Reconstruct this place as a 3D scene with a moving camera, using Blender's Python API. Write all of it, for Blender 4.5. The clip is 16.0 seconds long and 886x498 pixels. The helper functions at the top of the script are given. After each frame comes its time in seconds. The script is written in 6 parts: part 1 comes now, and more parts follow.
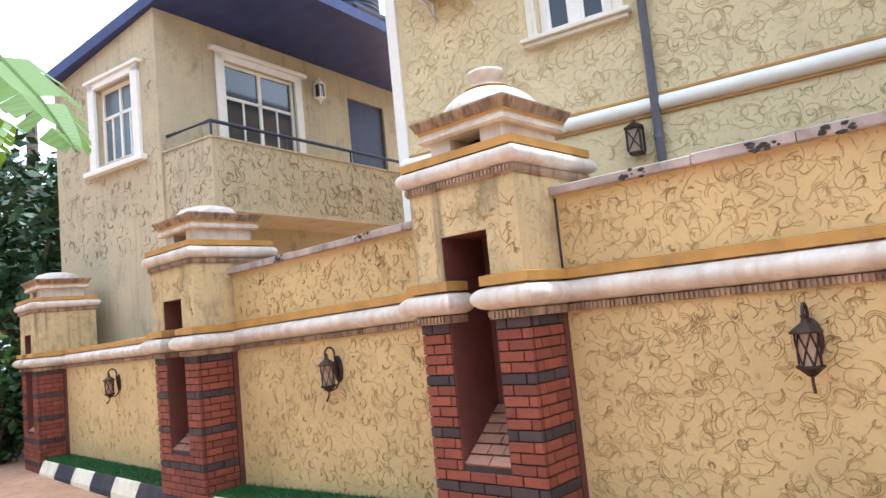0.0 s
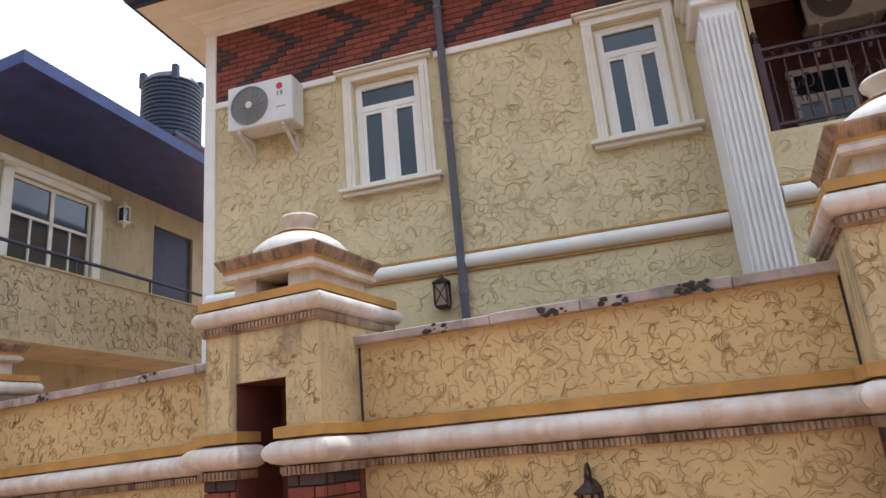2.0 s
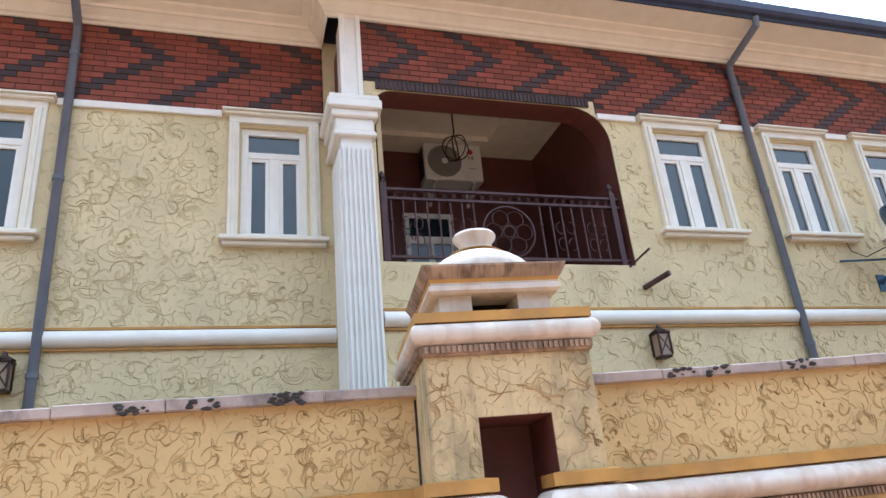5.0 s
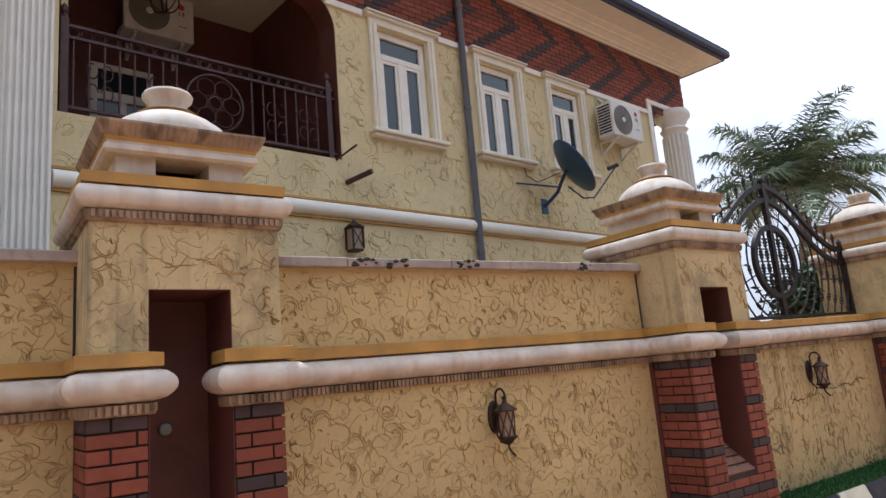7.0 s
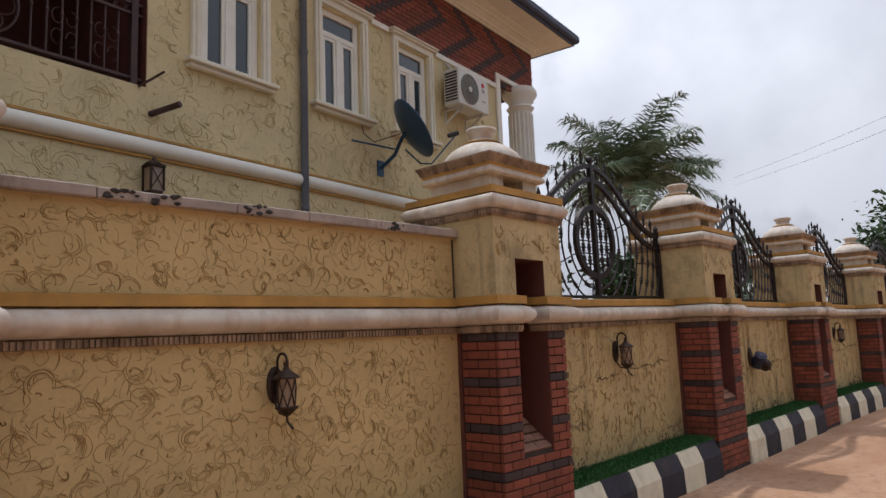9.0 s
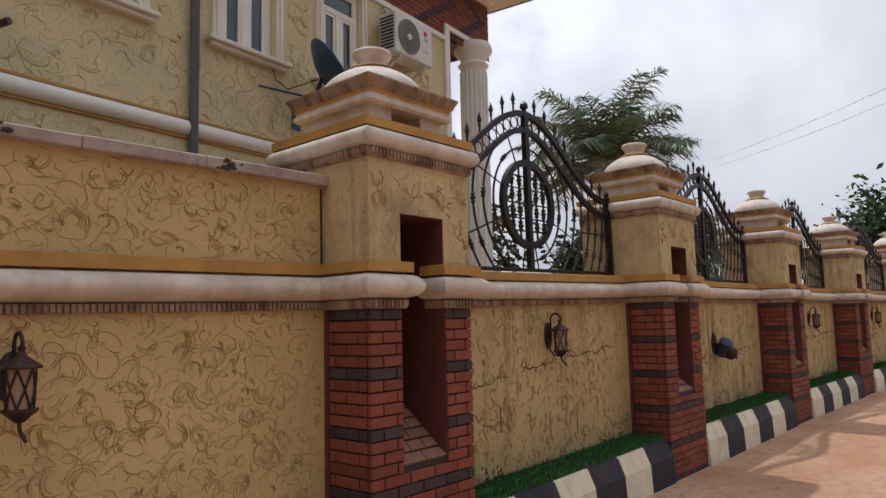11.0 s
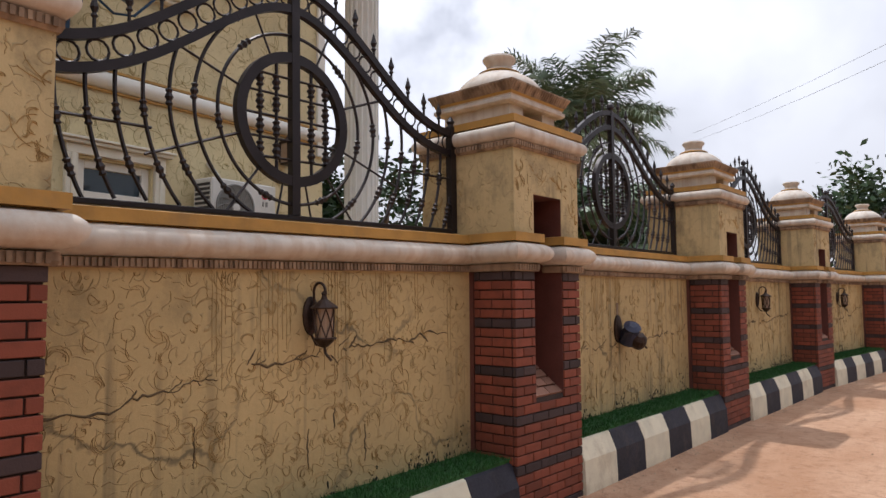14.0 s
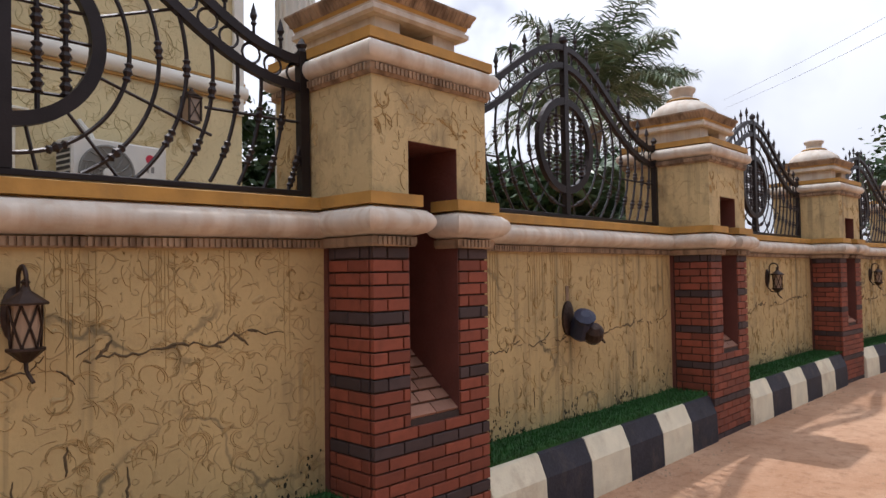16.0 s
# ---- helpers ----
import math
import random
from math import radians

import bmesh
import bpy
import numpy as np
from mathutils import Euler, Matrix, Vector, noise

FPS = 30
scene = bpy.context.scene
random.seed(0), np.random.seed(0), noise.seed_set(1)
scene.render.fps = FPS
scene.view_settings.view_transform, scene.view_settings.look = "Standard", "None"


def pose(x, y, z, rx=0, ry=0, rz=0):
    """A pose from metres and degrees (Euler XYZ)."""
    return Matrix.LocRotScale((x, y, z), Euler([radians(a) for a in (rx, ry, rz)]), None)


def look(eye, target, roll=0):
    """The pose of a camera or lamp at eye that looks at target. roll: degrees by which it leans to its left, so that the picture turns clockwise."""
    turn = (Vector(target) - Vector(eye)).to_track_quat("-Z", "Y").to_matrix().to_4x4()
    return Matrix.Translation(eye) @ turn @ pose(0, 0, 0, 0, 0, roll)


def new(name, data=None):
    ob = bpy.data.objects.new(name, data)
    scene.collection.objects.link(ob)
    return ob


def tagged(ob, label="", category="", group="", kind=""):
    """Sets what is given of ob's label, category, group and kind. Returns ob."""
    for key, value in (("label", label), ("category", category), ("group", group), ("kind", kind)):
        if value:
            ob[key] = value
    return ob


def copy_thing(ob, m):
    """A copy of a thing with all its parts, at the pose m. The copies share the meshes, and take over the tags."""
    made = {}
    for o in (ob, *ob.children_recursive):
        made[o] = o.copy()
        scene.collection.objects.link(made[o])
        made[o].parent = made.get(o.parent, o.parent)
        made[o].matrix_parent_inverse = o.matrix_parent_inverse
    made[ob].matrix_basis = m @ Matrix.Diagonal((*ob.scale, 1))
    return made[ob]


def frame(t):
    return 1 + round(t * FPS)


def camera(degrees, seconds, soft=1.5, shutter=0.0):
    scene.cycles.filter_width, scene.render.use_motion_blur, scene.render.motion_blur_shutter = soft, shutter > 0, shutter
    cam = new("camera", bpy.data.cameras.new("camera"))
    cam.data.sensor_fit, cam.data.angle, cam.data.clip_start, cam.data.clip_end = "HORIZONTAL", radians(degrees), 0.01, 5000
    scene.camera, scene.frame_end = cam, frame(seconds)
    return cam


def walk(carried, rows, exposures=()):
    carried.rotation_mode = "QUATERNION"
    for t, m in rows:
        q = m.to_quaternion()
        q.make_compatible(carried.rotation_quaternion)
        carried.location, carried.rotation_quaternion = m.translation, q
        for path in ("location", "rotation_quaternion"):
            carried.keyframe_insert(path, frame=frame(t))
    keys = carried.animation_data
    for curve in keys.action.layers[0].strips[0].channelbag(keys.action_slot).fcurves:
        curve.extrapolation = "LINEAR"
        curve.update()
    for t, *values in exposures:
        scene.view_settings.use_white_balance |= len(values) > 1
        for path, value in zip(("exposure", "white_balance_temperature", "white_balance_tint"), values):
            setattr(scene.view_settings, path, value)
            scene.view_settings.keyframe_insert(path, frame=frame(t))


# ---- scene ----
cam = camera(65.8, 16.0)
PATH = [
    (0, (1.321, 0.251, 1.660), (0.071, 1.798, 1.863), -5.72),
    (0.5, (1.323, 0.251, 1.662), (0.161, 1.858, 1.923), -6.40),
    (1, (1.341, 0.276, 1.678), (0.293, 1.942, 2.031), -6.64),
    (1.5, (1.338, 0.303, 1.687), (0.492, 2.056, 2.148), -5.85),
    (2, (1.346, 0.296, 1.698), (0.623, 2.075, 2.257), -5.04),
    (2.5, (1.355, 0.322, 1.713), (0.748, 2.098, 2.405), -4.37),
    (3, (1.378, 0.348, 1.712), (0.957, 2.165, 2.434), -4.88),
    (3.2, (1.393, 0.359, 1.721), (1.054, 2.189, 2.453), -5.44),
    (5.3, (1.400, 0.376, 1.722), (1.892, 2.164, 2.470), -5.46),
    (5.5, (1.401, 0.372, 1.719), (1.993, 2.129, 2.470), -5.51),
    (6, (1.407, 0.393, 1.708), (2.231, 2.090, 2.372), -6.14),
    (6.5, (1.440, 0.408, 1.698), (2.438, 2.071, 2.187), -5.68),
    (7, (1.484, 0.419, 1.676), (2.610, 2.030, 2.045), -4.90),
    (7.5, (1.591, 0.437, 1.658), (2.777, 2.033, 1.872), -2.75),
    (8, (1.716, 0.443, 1.655), (2.984, 1.976, 1.860), -0.07),
    (8.5, (1.852, 0.490, 1.638), (3.201, 1.945, 1.892), -2.45),
    (9, (2.073, 0.590, 1.622), (3.525, 1.940, 1.883), -2.17),
    (9.2, (2.193, 0.659, 1.614), (3.701, 1.955, 1.827), -2.41),
    (11.3, (3.666, 0.899, 1.583), (5.151, 2.223, 1.782), -1.22),
    (11.5, (3.816, 0.884, 1.612), (5.310, 2.207, 1.741), -0.47),
    (12, (4.206, 0.969, 1.605), (5.744, 2.242, 1.724), -0.66),
    (12.5, (4.621, 0.986, 1.590), (6.191, 2.221, 1.689), -1.20),
    (13, (5.048, 0.953, 1.590), (6.578, 2.240, 1.630), -0.14),
    (13.5, (5.505, 1.009, 1.598), (7.075, 2.247, 1.648), 0.46),
    (14, (5.958, 1.021, 1.538), (7.467, 2.326, 1.676), -0.34),
    (14.5, (6.356, 1.037, 1.599), (7.836, 2.383, 1.616), -1.18),
    (15, (6.766, 1.088, 1.598), (8.283, 2.390, 1.653), -0.79),
    (15.5, (7.207, 1.082, 1.588), (8.664, 2.449, 1.690), 0.27),
    (16, (7.653, 1.138, 1.568), (9.095, 2.521, 1.641), -0.73),
]
EXPOSURES = [(0.0, 0.33, 5250, 9), (0.5, -0.13, 5350, 10), (1.5, -0.3, 5350, 11), (3.0, -0.6, 5300, 9), (5.5, 0.22, 4950, 7), (6.0, -0.2, 5150, 8), (6.5, -0.6, 5500, 11), (7.0, -0.68, 5550, 12), (8.0, -0.87, 5750, 13), (9.0, -1.28, 5900, 13), (11.5, -1.2, 6050, 14), (16.0, -0.88, 5900, 14)]
walk(cam, [(t, look(eye, target, roll)) for t, eye, target, roll in PATH], EXPOSURES)

# ---- light ----
SUN_DIR = Vector((0.25, 1.12, 3.0)).normalized()
world = bpy.data.worlds.new("sky")
scene.world = world
world.use_nodes = True
wn, wl = world.node_tree.nodes, world.node_tree.links
sky = wn.new("ShaderNodeTexSky")
sky.sky_type, sky.sun_disc = "NISHITA", False
sky.sun_elevation = math.asin(SUN_DIR.z)
sky.sun_rotation = math.atan2(SUN_DIR.x, SUN_DIR.y)
sky.air_density, sky.dust_density = 1.0, 3.0
tc = wn.new("ShaderNodeTexCoord")
cl = wn.new("ShaderNodeTexNoise")
cl.inputs["Scale"].default_value, cl.inputs["Detail"].default_value, cl.inputs["Roughness"].default_value = 2.2, 6, 0.55
wl.new(tc.outputs["Generated"], cl.inputs["Vector"])
cr = wn.new("ShaderNodeValToRGB")
cr.color_ramp.elements[0].position, cr.color_ramp.elements[1].position = 0.22, 0.42
wl.new(cl.outputs["Fac"], cr.inputs["Fac"])
cs = wn.new("ShaderNodeTexNoise")
cs.inputs["Scale"].default_value, cs.inputs["Detail"].default_value = 3.1, 5
wl.new(tc.outputs["Generated"], cs.inputs["Vector"])
cramp = wn.new("ShaderNodeValToRGB")
cramp.color_ramp.elements[0].position, cramp.color_ramp.elements[1].position = 0.34, 0.56
cramp.color_ramp.elements[0].color, cramp.color_ramp.elements[1].color = (19.5, 19.7, 20.3, 1), (27, 27, 27.2, 1)
wl.new(cs.outputs["Fac"], cramp.inputs["Fac"])
mixc = wn.new("ShaderNodeMix")
mixc.data_type = "RGBA"
wl.new(cr.outputs["Color"], mixc.inputs[0])
wl.new(sky.outputs["Color"], mixc.inputs[6])
wl.new(cramp.outputs["Color"], mixc.inputs[7])
# the cloud veil is brightest round the sun
dotp = wn.new("ShaderNodeVectorMath")
dotp.operation = "DOT_PRODUCT"
wl.new(tc.outputs["Generated"], dotp.inputs[0])
dotp.inputs[1].default_value = SUN_DIR
glow = wn.new("ShaderNodeMapRange")
glow.inputs[1].default_value, glow.inputs[2].default_value, glow.inputs[3].default_value, glow.inputs[4].default_value = -0.3, 0.7, 0.05, 0.66
wl.new(dotp.outputs["Value"], glow.inputs[0])
veil = wn.new("ShaderNodeVectorMath")
veil.operation = "SCALE"
wl.new(mixc.outputs[2], veil.inputs[0])
wl.new(glow.outputs[0], veil.inputs["Scale"])
wl.new(veil.outputs[0], wn["Background"].inputs["Color"])
wn["Background"].inputs["Strength"].default_value = 0.15
sun = new("sun", bpy.data.lights.new("sun", "SUN"))
sun.data.energy, sun.data.angle, sun.data.color = 5.0, radians(1.0), (1.0, 0.95, 0.86)
sun.matrix_world = look(SUN_DIR * 60, (0, 0, 0))


# ---- materials ----
def mat_base(name, colour, rough=0.8, metal=0.0):
    m = bpy.data.materials.new(name)
    m.use_nodes = True
    b = m.node_tree.nodes["Principled BSDF"]
    b.inputs["Base Color"].default_value = (*colour, 1)
    b.inputs["Roughness"].default_value, b.inputs["Metallic"].default_value = rough, metal
    return m, m.node_tree.nodes, m.node_tree.links, b


def nd(n, kind, **kw):
    x = n.new(kind)
    for k, v in kw.items():
        x.inputs[k.replace("_", " ")].default_value = v
    return x


def math_node(n, l, op, a, b=None, clamp=False):
    x = n.new("ShaderNodeMath")
    x.operation, x.use_clamp = op, clamp
    for i, v in enumerate((a, b)):
        if v is None:
            continue
        if isinstance(v, (int, float)):
            x.inputs[i].default_value = v
        else:
            l.new(v, x.inputs[i])
    return x.outputs[0]


def mix_rgb(n, l, fac, a, b):
    x = n.new("ShaderNodeMix")
    x.data_type = "RGBA"
    for i, v in ((0, fac), (6, a), (7, b)):
        if isinstance(v, tuple):
            x.inputs[i].default_value = (*v, 1)
        elif isinstance(v, (int, float)):
            x.inputs[i].default_value = v
        else:
            l.new(v, x.inputs[i])
    return x.outputs[2]


def ramp(n, l, fac, lo, hi):
    x = n.new("ShaderNodeMapRange")
    x.inputs[1].default_value, x.inputs[2].default_value = lo, hi
    l.new(fac, x.inputs[0])
    return x.outputs[0]


def bump(n, l, b, height, strength=0.5, dist=0.01):
    x = nd(n, "ShaderNodeBump", Strength=strength, Distance=dist)
    l.new(height, x.inputs["Height"])
    l.new(x.outputs[0], b.inputs["Normal"])


def place_coords(n, l, stretch=(1, 1, 1)):
    g = n.new("ShaderNodeNewGeometry")
    mp = n.new("ShaderNodeMapping")
    mp.inputs["Scale"].default_value = stretch
    l.new(g.outputs["Position"], mp.inputs["Vector"])
    return mp.outputs[0]


def plain(name, colour, rough=0.7, metal=0.0, vary=0.15, scale=6.0, dirt=None, dirt_amount=0.0, bumps=0.25, fine=60.0, streak=0.0):
    """Paint, metal or stone with two scales of variation, and if wanted blots of dirt and runs."""
    m, n, l, b = mat_base(name, colour, rough, metal)
    p = place_coords(n, l)
    big = nd(n, "ShaderNodeTexNoise", Scale=scale, Detail=6)
    small = nd(n, "ShaderNodeTexNoise", Scale=fine, Detail=4)
    l.new(p, big.inputs["Vector"]), l.new(p, small.inputs["Vector"])
    f = ramp(n, l, big.outputs["Fac"], 0.3, 0.7)
    dark = tuple(c * (1 - vary) for c in colour)
    lite = tuple(min(1, c * (1 + vary * 0.7)) for c in colour)
    col = mix_rgb(n, l, f, dark, lite)
    if dirt:
        d1 = nd(n, "ShaderNodeTexNoise", Scale=scale * 0.6, Detail=8, Roughness=0.7)
        l.new(place_coords(n, l, (1.0, 1.0, 0.6)), d1.inputs["Vector"])
        col = mix_rgb(n, l, math_node(n, l, "MULTIPLY", ramp(n, l, d1.outputs["Fac"], 0.52, 0.72), dirt_amount, True), col, dirt)
        if streak:
            d2 = nd(n, "ShaderNodeTexNoise", Scale=9.0, Detail=3)
            l.new(place_coords(n, l, (1.6, 1.6, 0.06)), d2.inputs["Vector"])
            col = mix_rgb(n, l, math_node(n, l, "MULTIPLY", ramp(n, l, d2.outputs["Fac"], 0.48, 0.64), streak, True), col, dirt)
    l.new(col, b.inputs["Base Color"])
    l.new(ramp_to(n, l, small.outputs["Fac"], rough - 0.1, min(1, rough + 0.12)), b.inputs["Roughness"])
    if bumps:
        bump(n, l, b, small.outputs["Fac"], bumps, 0.004)
    return m


def ramp_to(n, l, fac, lo, hi):
    x = n.new("ShaderNodeMapRange")
    x.inputs[1].default_value, x.inputs[2].default_value, x.inputs[3].default_value, x.inputs[4].default_value = 0.25, 0.75, lo, hi
    l.new(fac, x.inputs[0])
    return x.outputs[0]


def stucco(name, colour, line, swirl=4.2, depth=0.012, dirt=(0.1, 0.085, 0.05), dirt_amount=0.25, streak=0.0, lines=0.55, cracks=0.0, spread=0.0):
    """Trowelled plaster with curls and arcs scratched into it."""
    m, n, l, b = mat_base(name, colour, 0.85)
    p = place_coords(n, l)
    warp = nd(n, "ShaderNodeTexNoise", Scale=5.5, Detail=2)
    l.new(p, warp.inputs["Vector"])
    sub = n.new("ShaderNodeVectorMath")
    sub.operation = "SUBTRACT"
    l.new(warp.outputs["Color"], sub.inputs[0])
    sub.inputs[1].default_value = (0.5, 0.5, 0.5)
    mul = n.new("ShaderNodeVectorMath")
    mul.operation = "SCALE"
    l.new(sub.outputs[0], mul.inputs[0])
    mul.inputs["Scale"].default_value = 0.1
    add = n.new("ShaderNodeVectorMath")
    l.new(p, add.inputs[0]), l.new(mul.outputs[0], add.inputs[1])
    heights = []
    for k, (sc, freq, lo, hi, seed) in enumerate(((swirl, 22.0, 0.47, 0.53, 0.0), (swirl * 1.6, 13.0, 0.48, 0.54, 7.3))):
        off = n.new("ShaderNodeVectorMath")
        l.new(add.outputs[0], off.inputs[0])
        off.inputs[1].default_value = (seed, seed * 0.7, seed * 1.3)
        vo = nd(n, "ShaderNodeTexVoronoi", Scale=sc, Randomness=1.0)
        l.new(off.outputs[0], vo.inputs["Vector"])
        s = math_node(n, l, "SINE", math_node(n, l, "MULTIPLY", vo.outputs["Distance"], freq))
        arc = ramp(n, l, s, 0.93, 0.998)
        gate = nd(n, "ShaderNodeTexNoise", Scale=9.0 + 6 * k, Detail=3)
        l.new(off.outputs[0], gate.inputs["Vector"])
        heights.append(math_node(n, l, "MULTIPLY", arc, ramp(n, l, gate.outputs["Fac"], lo, hi), True))
    curls = math_node(n, l, "MAXIMUM", heights[0], heights[1])
    grain = nd(n, "ShaderNodeTexNoise", Scale=38.0, Detail=6, Roughness=0.65)
    l.new(p, grain.inputs["Vector"])
    big = nd(n, "ShaderNodeTexNoise", Scale=1.6, Detail=5)
    l.new(p, big.inputs["Vector"])
    col = mix_rgb(n, l, ramp(n, l, big.outputs["Fac"], 0.3, 0.7), tuple(c * 0.88 for c in colour), tuple(min(1, c * 1.08) for c in colour))
    col = mix_rgb(n, l, math_node(n, l, "MULTIPLY", ramp(n, l, grain.outputs["Fac"], 0.45, 0.8), 0.3, True), col, tuple(c * 0.7 for c in colour))
    blot = nd(n, "ShaderNodeTexNoise", Scale=2.4, Detail=9, Roughness=0.72)
    l.new(place_coords(n, l, (1, 1, 0.7)), blot.inputs["Vector"])
    col = mix_rgb(n, l, math_node(n, l, "MULTIPLY", ramp(n, l, blot.outputs["Fac"], 0.55 - spread, 0.75 - spread), dirt_amount, True), col, dirt)
    if streak:
        run = nd(n, "ShaderNodeTexNoise", Scale=11.0, Detail=4)
        l.new(place_coords(n, l, (1.3, 1.3, 0.05)), run.inputs["Vector"])
        where = nd(n, "ShaderNodeTexNoise", Scale=1.1, Detail=3)
        l.new(p, where.inputs["Vector"])
        f = math_node(n, l, "MULTIPLY", ramp(n, l, run.outputs["Fac"], 0.52, 0.68), ramp(n, l, where.outputs["Fac"], 0.42, 0.6), True)
        col = mix_rgb(n, l, math_node(n, l, "MULTIPLY", f, streak, True), col, dirt)
    h = math_node(n, l, "ADD", curls, math_node(n, l, "MULTIPLY", grain.outputs["Fac"], 0.35))
    if cracks:
        cv = nd(n, "ShaderNodeTexVoronoi", Scale=0.85)
        cv.feature = "DISTANCE_TO_EDGE"
        cw = nd(n, "ShaderNodeTexNoise", Scale=4.0, Detail=6)
        l.new(p, cw.inputs["Vector"])
        sc2 = n.new("ShaderNodeVectorMath")
        sc2.operation = "SCALE"
        sc2.inputs["Scale"].default_value = 0.35
        l.new(cw.outputs["Color"], sc2.inputs[0])
        ad2 = n.new("ShaderNodeVectorMath")
        l.new(p, ad2.inputs[0]), l.new(sc2.outputs[0], ad2.inputs[1])
        l.new(ad2.outputs[0], cv.inputs["Vector"])
        thin = ramp(n, l, cv.outputs["Distance"], 0.014, 0.003)
        gate2 = nd(n, "ShaderNodeTexNoise", Scale=1.7, Detail=2)
        l.new(p, gate2.inputs["Vector"])
        crk = math_node(n, l, "MULTIPLY", thin, ramp(n, l, gate2.outputs["Fac"], 0.45, 0.6), True)
        col = mix_rgb(n, l, math_node(n, l, "MULTIPLY", crk, cracks, True), col, dirt)
    col = mix_rgb(n, l, math_node(n, l, "MULTIPLY", curls, lines, True), col, line)
    l.new(col, b.inputs["Base Color"])
    bump(n, l, b, h, 0.6, depth)
    return m


def brick_mat(name, colour, vary=0.25):
    m, n, l, b = mat_base(name, colour, 0.75)
    info = n.new("ShaderNodeObjectInfo")
    geo = n.new("ShaderNodeNewGeometry")
    rnd = math_node(n, l, "FRACT", math_node(n, l, "ADD", info.outputs["Random"], geo.outputs["Random Per Island"]))
    p = place_coords(n, l)
    big = nd(n, "ShaderNodeTexNoise", Scale=14.0, Detail=6)
    small = nd(n, "ShaderNodeTexNoise", Scale=110.0, Detail=4)
    l.new(p, big.inputs["Vector"]), l.new(p, small.inputs["Vector"])
    a = mix_rgb(n, l, rnd, tuple(c * (1 - vary) for c in colour), tuple(min(1, c * (1 + vary)) for c in colour))
    col = mix_rgb(n, l, math_node(n, l, "MULTIPLY", ramp(n, l, big.outputs["Fac"], 0.45, 0.75), 0.45, True), a, tuple(c * 0.5 for c in colour))
    l.new(col, b.inputs["Base Color"])
    bump(n, l, b, small.outputs["Fac"], 0.35, 0.004)
    return m


CREAM = stucco("yellow_swirl_plaster", (0.60, 0.438, 0.2), (0.17, 0.095, 0.035), swirl=5.6, streak=0.0, lines=0.15)
CREAM_OLD = stucco("stained_yellow_plaster", (0.54, 0.402, 0.192), (0.15, 0.095, 0.04), swirl=5.8, dirt_amount=0.55, streak=0.75, lines=0.2, cracks=0.75)
CREAM_HOUSE = stucco("pale_yellow_house_plaster", (0.70, 0.592, 0.345), (0.36, 0.29, 0.15), swirl=5.0, dirt_amount=0.14, lines=0.18)
TAN = stucco("tan_house_plaster", (0.52, 0.445, 0.29), (0.26, 0.2, 0.12), swirl=4.4, dirt_amount=0.6, streak=0.25, lines=0.25)
PILLAR = stucco("pale_pillar_plaster", (0.58, 0.452, 0.235), (0.16, 0.095, 0.035), swirl=6.4, dirt=(0.085, 0.075, 0.055), dirt_amount=0.7, streak=0.6, lines=0.22, spread=0.06)
WHITE_OLD = plain("weathered_white_moulding", (0.64, 0.575, 0.50), 0.7, vary=0.18, dirt=(0.42, 0.27, 0.16), dirt_amount=0.5, streak=0.35)
WHITE = plain("white_paint", (0.84, 0.82, 0.75), 0.55, vary=0.05, dirt=(0.5, 0.43, 0.3), dirt_amount=0.15)
OCHRE = plain("ochre_paint", (0.46, 0.25, 0.055), 0.65, vary=0.2, dirt=(0.24, 0.15, 0.07), dirt_amount=0.55)
RIB = plain("ribbed_cement", (0.35, 0.245, 0.16), 0.8, vary=0.35, dirt=(0.12, 0.075, 0.045), dirt_amount=0.75, streak=0.8)
COPING = plain("weathered_coping", (0.40, 0.33, 0.29), 0.9, vary=0.3, dirt=(0.05, 0.045, 0.04), dirt_amount=0.8, bumps=0.6, fine=35)
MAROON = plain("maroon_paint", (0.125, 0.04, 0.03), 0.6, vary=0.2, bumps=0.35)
BRICK_RED = brick_mat("red_facing_brick", (0.215, 0.054, 0.028))
BRICK_DARK = brick_mat("charcoal_facing_brick", (0.055, 0.034, 0.034))
BRICK_LEDGE = brick_mat("dusty_ledge_brick", (0.30, 0.15, 0.1))
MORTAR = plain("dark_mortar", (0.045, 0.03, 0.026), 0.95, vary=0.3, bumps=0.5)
IRON = plain("black_wrought_iron", (0.028, 0.022, 0.024), 0.42, 0.5, vary=0.3, fine=120)
IRON_BROWN = plain("brown_iron", (0.075, 0.04, 0.04), 0.5, 0.4, vary=0.3)
BRONZE = plain("aged_bronze_metal", (0.055, 0.035, 0.028), 0.5, 0.6, vary=0.4, scale=25)
KERB_W = plain("worn_white_kerb_paint", (0.74, 0.68, 0.52), 0.75, vary=0.12, dirt=(0.3, 0.2, 0.11), dirt_amount=0.5, bumps=0.5)
KERB_B = plain("worn_black_kerb_paint", (0.02, 0.02, 0.032), 0.7, vary=0.3, dirt=(0.2, 0.14, 0.09), dirt_amount=0.3, bumps=0.5)
NAVY_ROOF = plain("navy_painted_roof_boards", (0.03, 0.045, 0.165), 0.5, 0.0, vary=0.3, scale=3)
GRASS = plain("green_artificial_turf", (0.022, 0.095, 0.018), 0.9, vary=0.45, scale=14, fine=180, bumps=1.0)
PIPE = plain("grey_plastic_pipe", (0.13, 0.14, 0.17), 0.45, vary=0.12)
